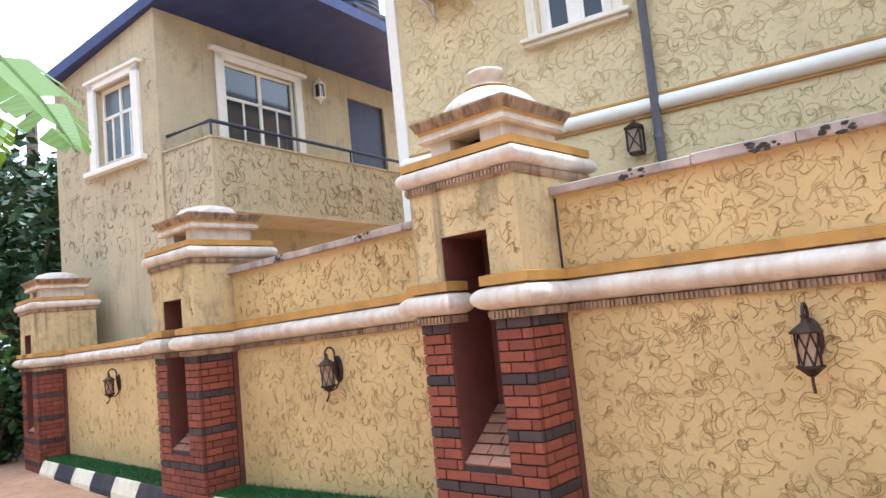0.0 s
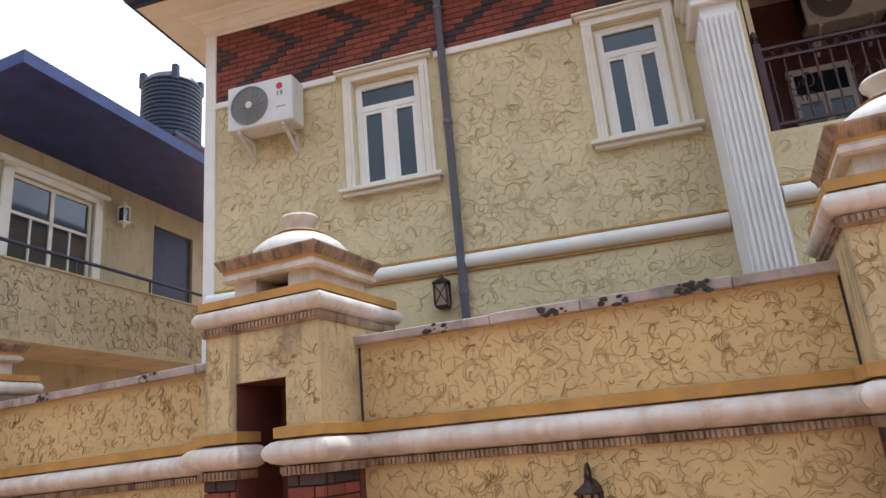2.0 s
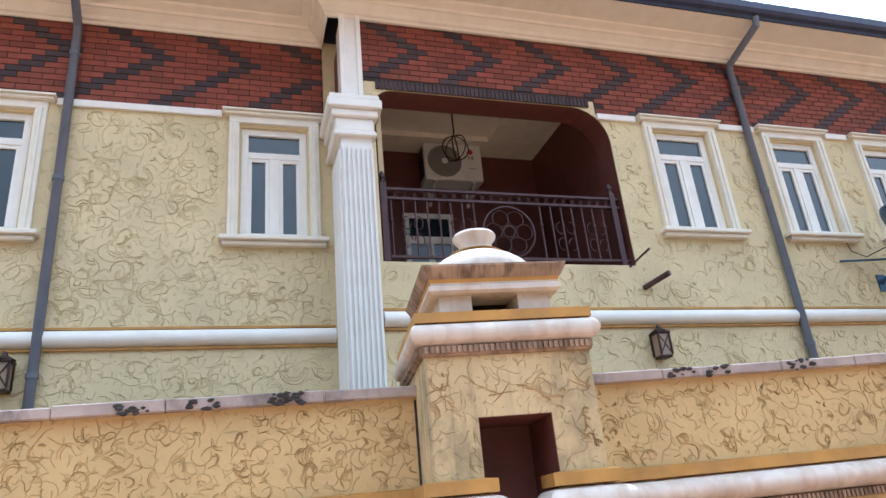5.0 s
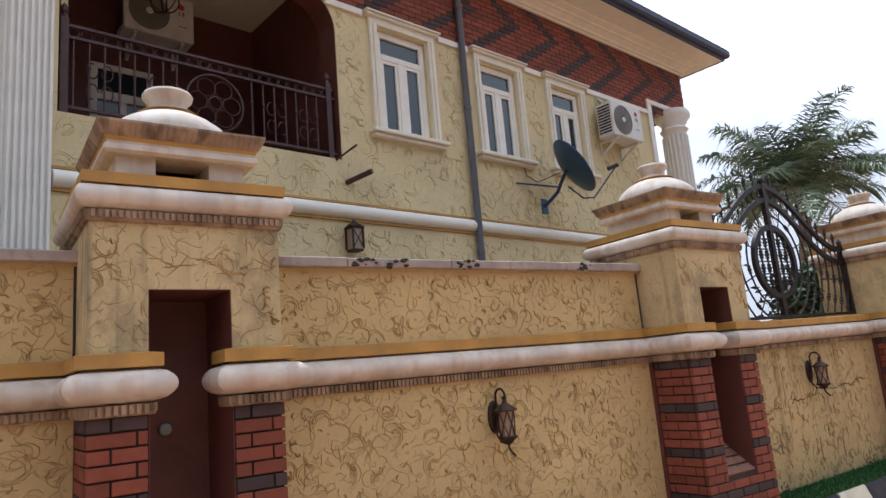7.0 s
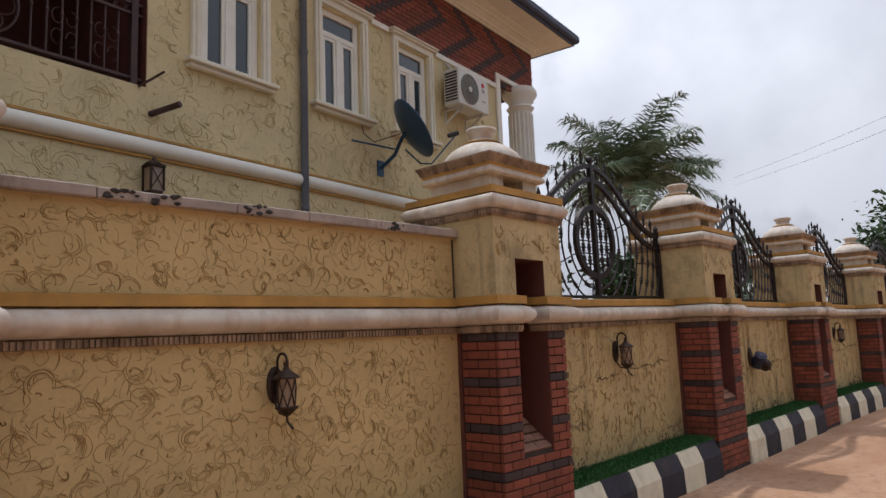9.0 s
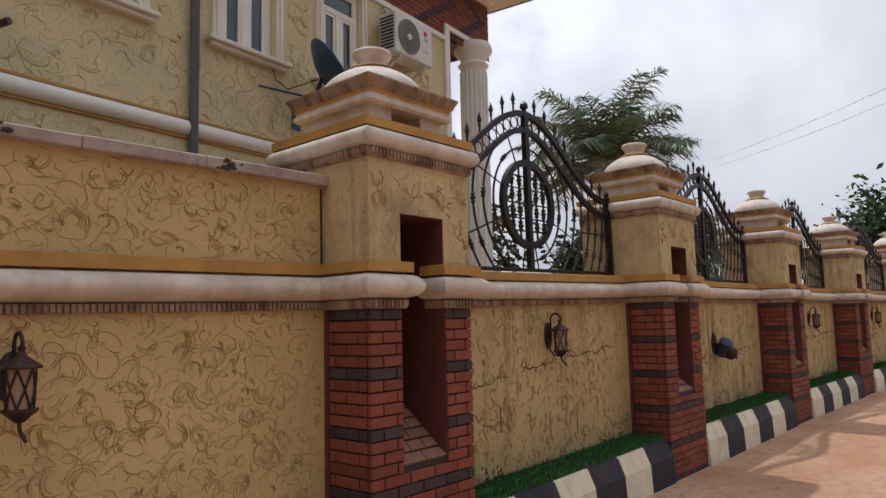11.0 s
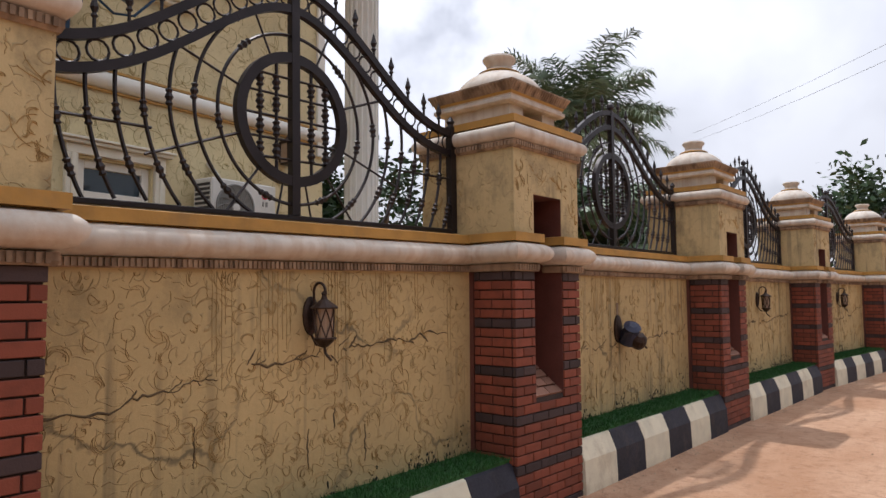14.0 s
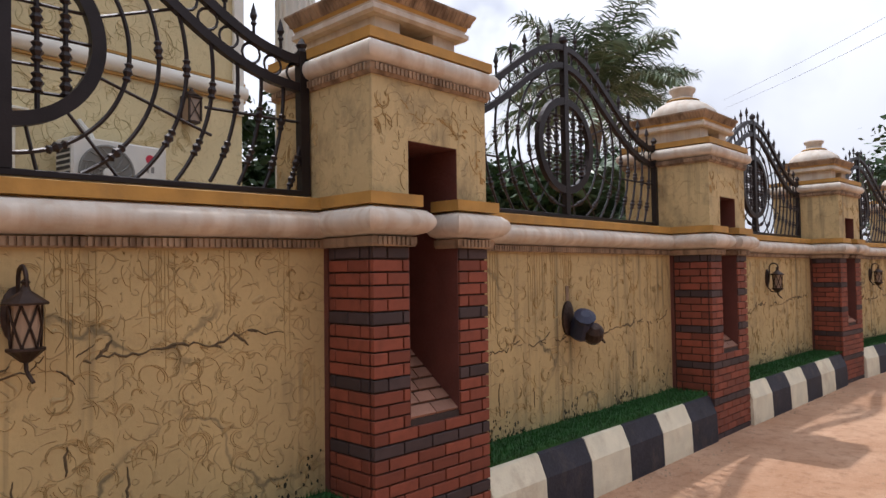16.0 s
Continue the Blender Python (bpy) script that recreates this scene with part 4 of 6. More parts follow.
for k in range(6):
    a = math.radians(60 * k)
    tube(bm, arc_pts(mid + 0.16 * math.cos(a), zb + 0.34 + 0.16 * math.sin(a), 0.085, 0, 340, 14), 0.007, 4, True)
part("rosette", bm, IRON_BROWN, rail)

# frieze of facing bricks with dark chevrons
BP, BL, BG = 0.0675, 0.21, 0.01
fm = {}


def frieze(u0, u1, v, z0, courses, single, skip=None):
    """skip: (from, to, height) of an opening that reaches up into the brickwork."""
    joined = {True: bmesh.new(), False: bmesh.new()}
    back_bm = boxes((u0, u1, v - 0.004, v - 0.0005, z0, z0 + courses * BP)) if not skip else boxes((u0, u1, v - 0.004, v - 0.0005, skip[2], z0 + courses * BP), (skip[1], u1, v - 0.004, v - 0.0005, z0, skip[2]))
    part("frieze_joint", back_bm, MORTAR, house)
    for c in range(courses):
        z = z0 + c * BP + BG / 2
        off = 0.0 if c % 2 else BL / 2
        k0 = int(math.floor((u0 - off) / BL))
        k1 = int(math.ceil((u1 - off) / BL))
        for k in range(k0, k1):
            a, b = max(u0, off + k * BL) + BG / 2, min(u1, off + (k + 1) * BL) - BG / 2
            if b - a < 0.03:
                continue
            uc = (a + b) / 2
            if skip and skip[0] < uc < skip[1] + 0.05 and z < skip[2]:
                continue
            dark = ((uc + abs(c - 8) * 0.105 - 0.77) / 0.84) % 1.0 > 0.8
            if single and single[0] <= uc <= single[1]:
                key = (round(b - a, 3), dark)
                if key not in fm:
                    fm[key] = mesh_of(box(bmesh.new(), 0, b - a, 0, 0.012, 0, BP - BG), BRICK_DARK if dark else BRICK_RED, "brick")
                ob = new("brick", fm[key])
                ob.parent = house
                ob.matrix_basis = pose(a, v - 0.014, z)
            else:
                box(joined[dark], a, b, v - 0.014, v - 0.002, z, z + BP - BG)
    for dark, bmj in joined.items():
        if len(bmj.faces):
            part("frieze_bricks", bmj, BRICK_DARK if dark else BRICK_RED, house)["kind"] = "stuff"
        else:
            bmj.free()


frieze(-5.42, -0.3, LV, 5.768, 14, None)
frieze(0.03, 10.1, 0.0, 5.768, 14, (0.1, 3.6), (0.0, 2.62, 5.93))
soldier = mesh_of(box(bmesh.new(), 0, 0.038, -0.022, -0.002, 5.842, 5.94), BRICK_DARK, "soldier_brick")
for k in range(52):
    ob = new("soldier_brick", soldier)
    ob.parent, ob.matrix_basis = house, pose(0.16 + k * 0.046, 0, 0)

# ---- the tan neighbouring house ----
nb = thing("neighbour_house", "tan plastered two-storey house with balcony and dark mono-pitch roof", "house", LEFT @ pose(-7.8, 6.65, 0))
NX, NL = 0.0, -3.45
part("wall", holed_wall(NL, -0.4, 0, 0.25, 0, 6.4, [(-2.1, -1.02, 4.72, 6.02)]), TAN, nb)
side = holed_wall(0.252, 6.4, 0, 0.25, 0, 6.93, [(1.3, 2.95, 4.3, 6.4), (4.5, 5.7, 3.6, 6.45)])
bmesh.ops.transform(side, matrix=Matrix.Rotation(radians(90), 4, "Z"), verts=side.verts[:])
bmesh.ops.translate(side, vec=(-0.4, 0.0, 0), verts=side.verts[:])
part("wall", side, TAN, nb)
part("wall", boxes((NL, NL + 0.25, 0.252, 6.4, 0, 6.38), (NL + 0.26, -0.66, 6.2, 6.4, 0, 6.4)), TAN, nb)
part("balcony_parapet", boxes((-0.4, 0.75, 0.05, 0.2, 3.5, 4.57), (0.6, 0.75, 0.202, 5.0, 3.5, 4.57), (-0.4, 0.6, 0.2, 5.0, 3.5, 3.65)), TAN, nb, "stained plaster balcony parapet")
part("balcony_coping", boxes((-0.4, 0.77, 0.03, 0.22, 4.572, 4.6), (0.58, 0.77, 0.222, 5.0, 4.572, 4.6)), TAN, nb)
bm = bmesh.new()
tube(bm, ((-0.38, 0.12, 4.85), (0.67, 0.12, 4.85), (0.67, 5.0, 4.85)), 0.03, 8)
for p in ((0.67, 0.12), (0.67, 1.6), (0.67, 3.2), (0.67, 4.8)):
    tube(bm, ((*p, 4.6), (*p, 4.85)), 0.02, 6)
part("handrail", bm, NAVY, nb, "dark metal handrail")
# windows of the neighbour
for r in ((-2.28, -2.1, -0.06, 0.02, 4.62, 6.12), (-1.02, -0.84, -0.06, 0.02, 4.62, 6.12), (-2.28, -0.84, -0.06, 0.02, 6.02, 6.14), (-2.34, -0.78, -0.1, 0.02, 6.142, 6.2), (-2.41, -0.74, -0.12, 0.02, 4.55, 4.64)):
    part("window_surround", boxes(r, bevel=0.01), WHITE, nb)
bm = boxes((-2.1, -2.04, 0.1, 0.16, 4.72, 6.02), (-1.08, -1.02, 0.1, 0.16, 4.72, 6.02), (-2.04, -1.08, 0.1, 0.16, 4.72, 4.78), (-2.04, -1.08, 0.1, 0.16, 5.96, 6.02), (-2.04, -1.08, 0.1, 0.16, 5.5, 5.55), (-1.59, -1.53, 0.1, 0.16, 4.78, 5.96), (-1.83, -1.8, 0.1, 0.16, 4.78, 5.5), (-1.32, -1.29, 0.1, 0.16, 4.78, 5.5))
part("window_frame", bm, WHITE, nb)
part("window_pane", boxes((-2.04, -1.08, 0.125, 0.135, 4.78, 5.96)), GLASS_PALE, nb)
X = -0.4
for r in ((X, X + 0.05, 1.12, 1.3, 4.3, 6.5), (X, X + 0.05, 2.95, 3.13, 4.3, 6.5), (X, X + 0.05, 1.12, 3.13, 6.4, 6.52), (X, X + 0.1, 1.0, 3.25, 6.522, 6.6)):
    part("window_surround", boxes(r, bevel=0.01), WHITE, nb)
xx = X - 0.1
bm = boxes((xx, xx + 0.06, 1.3, 1.36, 4.3, 6.4), (xx, xx + 0.06, 2.89, 2.95, 4.3, 6.4), (xx, xx + 0.06, 1.36, 2.89, 6.34, 6.4), (xx, xx + 0.06, 1.36, 2.89, 5.75, 5.8), (xx, xx + 0.06, 2.09, 2.16, 4.3, 6.34), (xx, xx + 0.06, 1.72, 1.75, 4.3, 5.75), (xx, xx + 0.06, 2.5, 2.53, 4.3, 5.75))
part("window_frame", bm, WHITE, nb)
part("window_pane", boxes((xx + 0.02, xx + 0.03, 1.36, 2.89, 4.3, 6.34)), GLASS, nb)
part("door", boxes((X - 0.12, X - 0.06, 4.5, 5.7, 3.6, 6.45), bevel=0.01), NAVY, nb, "dark blue metal door")
# mono-pitch roof with fascia
bm = bmesh.new()
for y0, y1 in ((0.0, 0.25),):
    g = [[bm.verts.new((x, y, z)) for x, z in ((NL, 6.401), (-0.4, 6.401), (-0.4, 6.93), (NL, 6.425))] for y in (y0, y1)]
    bm.faces.new(g[0]), bm.faces.new(g[1][::-1])
    for k in range(4):
        bm.faces.new((g[0][k], g[1][k], g[1][(k + 1) % 4], g[0][(k + 1) % 4]))
part("gable", bm, TAN, nb)
bm = bmesh.new()
q = [(NL - 0.2, -0.2, 6.4), (1.2, -0.02, 7.2), (1.2, 7.0, 7.2), (NL - 0.2, 7.0, 6.4)]
lo = [bm.verts.new(c) for c in q]
hi = [bm.verts.new((c[0], c[1], c[2] + 0.2)) for c in q]
bm.faces.new(lo), bm.faces.new(hi[::-1])
for k in range(4):
    bm.faces.new((lo[k], hi[k], hi[(k + 1) % 4], lo[(k + 1) % 4]))
part("roof", bm, NAVY_ROOF, nb, "dark navy painted roof boards")


# ---- wrought-iron fence panels ----
def make_panel(i):
    m, a, b = bay_frame(i)
    W = (b - a) / 2 - 0.02
    root = thing("fence_panel", "arched black wrought-iron fence panel with ring, concentric bars and spikes", "fence panel", m @ pose((a + b) / 2 + 0.04, 0.1, 0), "fence panels")
    zb, lo_z, hi_z, CZ = 1.985, 2.70, 3.36, 2.55

    def top(x):
        return lo_z + (hi_z - lo_z) * (0.5 + 0.5 * math.cos(math.pi * x / W)) ** 1.15

    n = 48
    xs = [-W + 2 * W * k / n for k in range(n + 1)]
    up = [(x, 0, top(x)) for x in xs]
    low = []
    for x in xs:
        d = (top(x + 0.01) - top(x - 0.01)) / 0.02
        s = 1 / math.hypot(1, d)
        low.append((max(-W, min(W, x + 0.15 * d * s)), 0, top(x) - 0.15 * s))

    def low_at(x):
        for p, q in zip(low, low[1:]):
            if p[0] <= x <= q[0] and q[0] > p[0]:
                return p[2] + (q[2] - p[2]) * (x - p[0]) / (q[0] - p[0])
        return low[0][2]

    for name, pts in (("top_rail", up), ("lower_rail", low)):
        part(name, tube(bmesh.new(), pts, 0, flat=(0.024, 0.02)), IRON, root)
    part("bottom_rail", boxes((-W, W, -0.022, 0.022, zb - 0.03, zb), bevel=0.004), IRON, root)
    bm = boxes((-0.028, 0.028, -0.024, 0.024, zb, hi_z + 0.02))
    lathe(bm, [(0.03, hi_z + 0.02), (0.018, hi_z + 0.04), (0.04, hi_z + 0.06), (0.035, hi_z + 0.09), (0.008, hi_z + 0.12)], 10)
    part("centre_post", bm, IRON, root)
    for s in (-1, 1):
        x = s * (W - 0.03)
        bm = boxes((x - 0.028, x + 0.028, -0.026, 0.026, zb - 0.03, lo_z + 0.05))
        lathe(bm, [(0.03, lo_z + 0.05), (0.02, lo_z + 0.07), (0.033, lo_z + 0.09), (0.006, lo_z + 0.13)], 8, (x, 0, 0))
        part("end_post", bm, IRON, root)
    part("ring", tube(bmesh.new(), arc_pts(0, CZ, 0.365, 0, 352.5, 48), 0, closed=True, flat=(0.03, 0.022)), IRON, root)
    # rings between the two rails
    acc, last = 0.0, None
    step = 0.125
    nxt = 0.07
    for k in range(601):
        x = -W + 2 * W * k / 600
        p = Vector((x, 0, top(x)))
        if last is not None:
            acc += (p - last).length
        last = p
        if acc >= nxt:
            nxt += step
            d = (top(x + 0.01) - top(x - 0.01)) / 0.02
            s = 1 / math.hypot(1, d)
            part("frieze_ring", tube(bmesh.new(), arc_pts(x + 0.075 * d * s, top(x) - 0.075 * s, 0.052, 0, 330, 12), 0.0075, 4, True), IRON, root)

    def knot(bm, p, d, r=0.011):
        d = Vector(d).normalized()
        q = Vector((0, 0, 1)).rotation_difference(d).to_matrix().to_4x4()
        t = bmesh.new()
        lathe(t, [(r, -0.045), (r * 1.9, -0.035), (r * 1.2, -0.02), (r * 2.2, 0), (r * 1.2, 0.02), (r * 1.9, 0.035), (r, 0.045)], 6)
        join_into(bm, t, Matrix.Translation(p) @ q)

    # concentric bars, each clipped by the rails
    r = 0.50
    while r < W + 0.15:
        for s in (-1, 1):
            run = []
            for k in range(141):
                an = math.radians(-90 + 180 * k / 140)
                x, z = s * r * math.cos(an), CZ + r * math.sin(an)
                ok = abs(x) < W - 0.05 and abs(x) > 0.02 and z > zb - 0.005 and z < low_at(x)
                if ok:
                    run.append((x, 0, z))
            if len(run) > 6:
                bm = tube(bmesh.new(), run[::2] + [run[-1]], 0.0105, 5)
                for f in (0.3, 0.72) if len(run) < 60 else (0.12, 0.45, 0.78):
                    j = int(f * (len(run) - 2))
                    knot(bm, run[j], Vector(run[j + 1]) - Vector(run[j]))
                part("curved_bar", bm, IRON, root)
        r += 0.135
    for an in (200, 232, 258, 282, 308, 340, 160, 20, 115, 65):
        c, s = math.cos(math.radians(an)), math.sin(math.radians(an))
        d = 0.39
        while d < 1.25:
            x, z = d * c, CZ + d * s
            if abs(x) > W - 0.04 or z < zb or z > low_at(x):
                break
            d += 0.01
        reach = min(d, 0.95)
        part("ray_bar", tube(bmesh.new(), ((0.385 * c, 0, CZ + 0.385 * s), (reach * c, 0, CZ + reach * s)), 0.008, 4), IRON, root)
    for s in (-1, 1):
        part("cross_bar", tube(bmesh.new(), ((s * 0.86, 0, 2.36), (s * (W - 0.03), 0, 2.36)), 0.008, 4), IRON, root)
    # grid inside the ring
    for x in (-0.235, -0.125, 0.125, 0.235):
        h = math.sqrt(0.345 ** 2 - x * x)
        bm = tube(bmesh.new(), ((x, 0, CZ - h), (x, 0, CZ + h)), 0.011, 5)
        for z in (-0.2, -0.07, 0.07, 0.2):
            if abs(z) < h - 0.03:
                knot(bm, (x, 0, CZ + z), (0, 0, 1), 0.013)
        part("grid_bar", bm, IRON, root)
    for z in (-0.24, -0.13, 0.0, 0.13, 0.24):
        h = math.sqrt(0.345 ** 2 - z * z)
        part("grid_bar", tube(bmesh.new(), ((-h, 0, CZ + z), (h, 0, CZ + z)), 0.008, 4), IRON, root)
    # spear points
    for k in range(1, 18):
        x = -W + 2 * W * k / 18
        if abs(x) < 0.05:
            continue
        bm = bmesh.new()
        lathe(bm, [(0.009, 0.0), (0.009, 0.06), (0.018, 0.07), (0.01, 0.085), (0.022, 0.11), (0.002, 0.18)], 6, (x, 0, top(x) + 0.015))
        part("spike", bm, IRON, root)
    return root


for i in range(4, len(PILLARS) - 1):
    make_panel(i)


# ---- lanterns on the walls ----
def lantern_parts(root):
    bm = bmesh.new()
    lathe(bm, [(0.055, 0), (0.055, 0.012), (0.04, 0.022), (0.01, 0.024)], 16)
    for v in bm.verts:
        v.co.y *= 2.0
    part("backplate", bm, BRONZE, root, m=pose(0, 0, 0.02, 90))
    arm = [(0, -0.02, -0.05), (0, -0.03, 0.02), (0, -0.035, 0.1)] + [(0, -0.085 + 0.052 * math.cos(a), 0.15 + 0.055 * math.sin(a)) for a in [math.radians(180 - 180 + 12 - 0 + k * 24) for k in range(0, 9)]]
    part("scroll_arm", tube(bmesh.new(), arm, 0.0085, 6), BRONZE, root, smooth=True)
    cy = -0.125
    bm = bmesh.new()
    lathe(bm, [(0.078, 0.06), (0.08, 0.068), (0.05, 0.09), (0.02, 0.112), (0.012, 0.135), (0.018, 0.145), (0.004, 0.16)], 12, (0, cy, 0))
    part("roof", bm, BRONZE, root)
    bm = bmesh.new()
    lathe(bm, [(0.046, -0.1), (0.052, 0.06)], 12, (0, cy, 0), caps=False)
    part("glass", bm, plain_glass, root, "cloudy amber glass")
    bm = bmesh.new()
    for k in range(12):
        for s in (-1, 1):
            pts = []
            for j in range(7):
                a = 2 * math.pi * k / 12 + s * j * 0.175
                rr = 0.05 + 0.006 * j / 6
                pts.append((rr * math.cos(a), cy + rr * math.sin(a), -0.1 + 0.16 * j / 6))
            if k % 2 == 0:
                tube(bm, pts, 0.0045, 4)
    part("lattice", bm, BRONZE, root)
    bm = bmesh.new()
    lathe(bm, [(0.01, -0.155), (0.02, -0.15), (0.055, -0.118), (0.068, -0.108), (0.068, -0.1), (0.05, -0.098)], 12, (0, cy, 0))
    part("base", bm, BRONZE, root)
    part("tail", tube(bmesh.new(), [(0, cy, -0.15), (0, cy - 0.004, -0.18), (0.004, cy - 0.02, -0.2), (0.012, cy - 0.045, -0.225)], 0.008, 6), BRONZE, root)
    part("brace", tube(bmesh.new(), [(0, -0.012, -0.09), (0, -0.05, -0.14), (0, cy + 0.01, -0.15)], 0.007, 6), BRONZE, root)


plain_glass = glass_mat("cloudy_amber_glass", (0.32, 0.22, 0.15), 0.35)
lamp = thing("wall_lantern", "dark bronze lattice wall lantern with scroll arm on the fence", "lantern", group="fence lanterns")
lantern_parts(lamp)
SPOTS = []
for i in range(len(PILLARS) - 1):
    m, a, b = bay_frame(i)
    SPOTS.append(m @ pose((a + b) / 2 + {1: 0.1, 4: 0.05}.get(i, 0), -0.031, 1.385 - (0.11 if i == 5 else 0)))
first = True
for i, m in enumerate(SPOTS):
    if i == 5:
        continue
    if first:
        lamp.matrix_basis, first = m, False
    else:
        copy_thing(lamp, m)
# the broken lantern has swung down from its bracket
broken = thing("broken_wall_lantern", "broken dark lantern tipped over and hanging off the fence wall", "lantern", SPOTS[5] @ pose(-0.18, 0, -0.12) @ Matrix.Scale(1.25, 4))
bm = bmesh.new()
lathe(bm, [(0.06, 0), (0.06, 0.014), (0.04, 0.024), (0.01, 0.026)], 16)
for v in bm.verts:
    v.co.y *= 1.8
part("backplate", bm, BRONZE, broken, m=pose(0, 0, 0.0, 90))
bm = bmesh.new()
lathe(bm, [(0.02, -0.13), (0.075, -0.1), (0.082, -0.08), (0.06, 0.02), (0.068, 0.05), (0.03, 0.07)], 14)
part("body", bm, NAVY, broken, m=pose(0.03, -0.1, -0.02, 30, -30, 0))
bm = bmesh.new()
lathe(bm, [(0.012, -0.06), (0.05, -0.055), (0.066, -0.02), (0.06, 0.03), (0.03, 0.06)], 14)
part("cage", bm, BRONZE, broken, m=pose(0.075, -0.14, -0.09, 30, -30, 0))
part("tail", tube(bmesh.new(), [(0.13, -0.15, -0.1), (0.15, -0.16, -0.14), (0.165, -0.165, -0.155)], 0.008, 6), BRONZE, broken)
part("bracket_mark", boxes((-0.012, 0.02, -0.003, 0.002, 0.11, 0.2)), RIB, broken, "rust mark above the lantern")


def square_lantern(u, v, z, turn=0):
    root = thing("house_lantern", "small dark metal box lantern on the house wall", "lantern", HM @ pose(u, v, z, 0, 0, turn), "house lanterns")
    part("backplate", boxes((-0.05, 0.05, -0.02, 0, -0.09, 0.1), bevel=0.005), BRONZE, root)
    part("base", boxes((-0.06, 0.06, -0.155, -0.03, -0.13, -0.105), bevel=0.006), BRONZE, root)
    bm = boxes((-0.075, 0.075, -0.17, -0.02, 0.1, 0.125), bevel=0.006)
    lathe(bm, [(0.09, 0.125), (0.03, 0.165), (0.01, 0.2)], 8, (0, -0.095, 0))
    part("roof", bm, BRONZE, root)
    part("glass", boxes((-0.055, 0.055, -0.15, -0.035, -0.105, 0.1)), plain_glass, root)
    for x in (-0.06, 0.06):
        for y in (-0.155, -0.03):
            part("corner_bar", boxes((x - 0.008, x + 0.008, y - 0.008, y + 0.008, -0.105, 0.1)), BRONZE, root)
    for x in (-0.06, 0.06):
        part("cross_bar", tube(bmesh.new(), ((-x, -0.158, -0.1), (x, -0.158, 0.1)), 0.005, 4), BRONZE, root)


square_lantern(-2.885, LV, 3.12)
square_lantern(2.77, 0, 3.13)
square_lantern(8.29, 0, 3.14)
nl = thing("balcony_lantern", "small white metal wall lantern beside the balcony window", "lantern", LEFT @ pose(-8.2, 10.2, 6.35, 0, 0, 90))
part("backplate", boxes((-0.06, 0.06, -0.03, 0, -0.1, 0.1), bevel=0.006), WHITE, nl)
bm = boxes((-0.08, 0.08, -0.2, -0.03, 0.12, 0.15), (-0.08, 0.08, -0.2, -0.03, -0.17, -0.14))
lathe(bm, [(0.1, 0.15), (0.03, 0.22), (0.01, 0.26)], 8, (0, -0.115, 0))
for x in (-0.07, 0.07):
    for y in (-0.19, -0.04):
        box(bm, x - 0.01, x + 0.01, y - 0.01, y + 0.01, -0.14, 0.12)
lathe(bm, [(0.01, -0.27), (0.03, -0.22), (0.07, -0.17)], 8, (0, -0.115, 0))
part("cage", bm, WHITE, nl)
part("glass", boxes((-0.055, 0.055, -0.17, -0.06, -0.14, 0.12)), GLASS, nl)


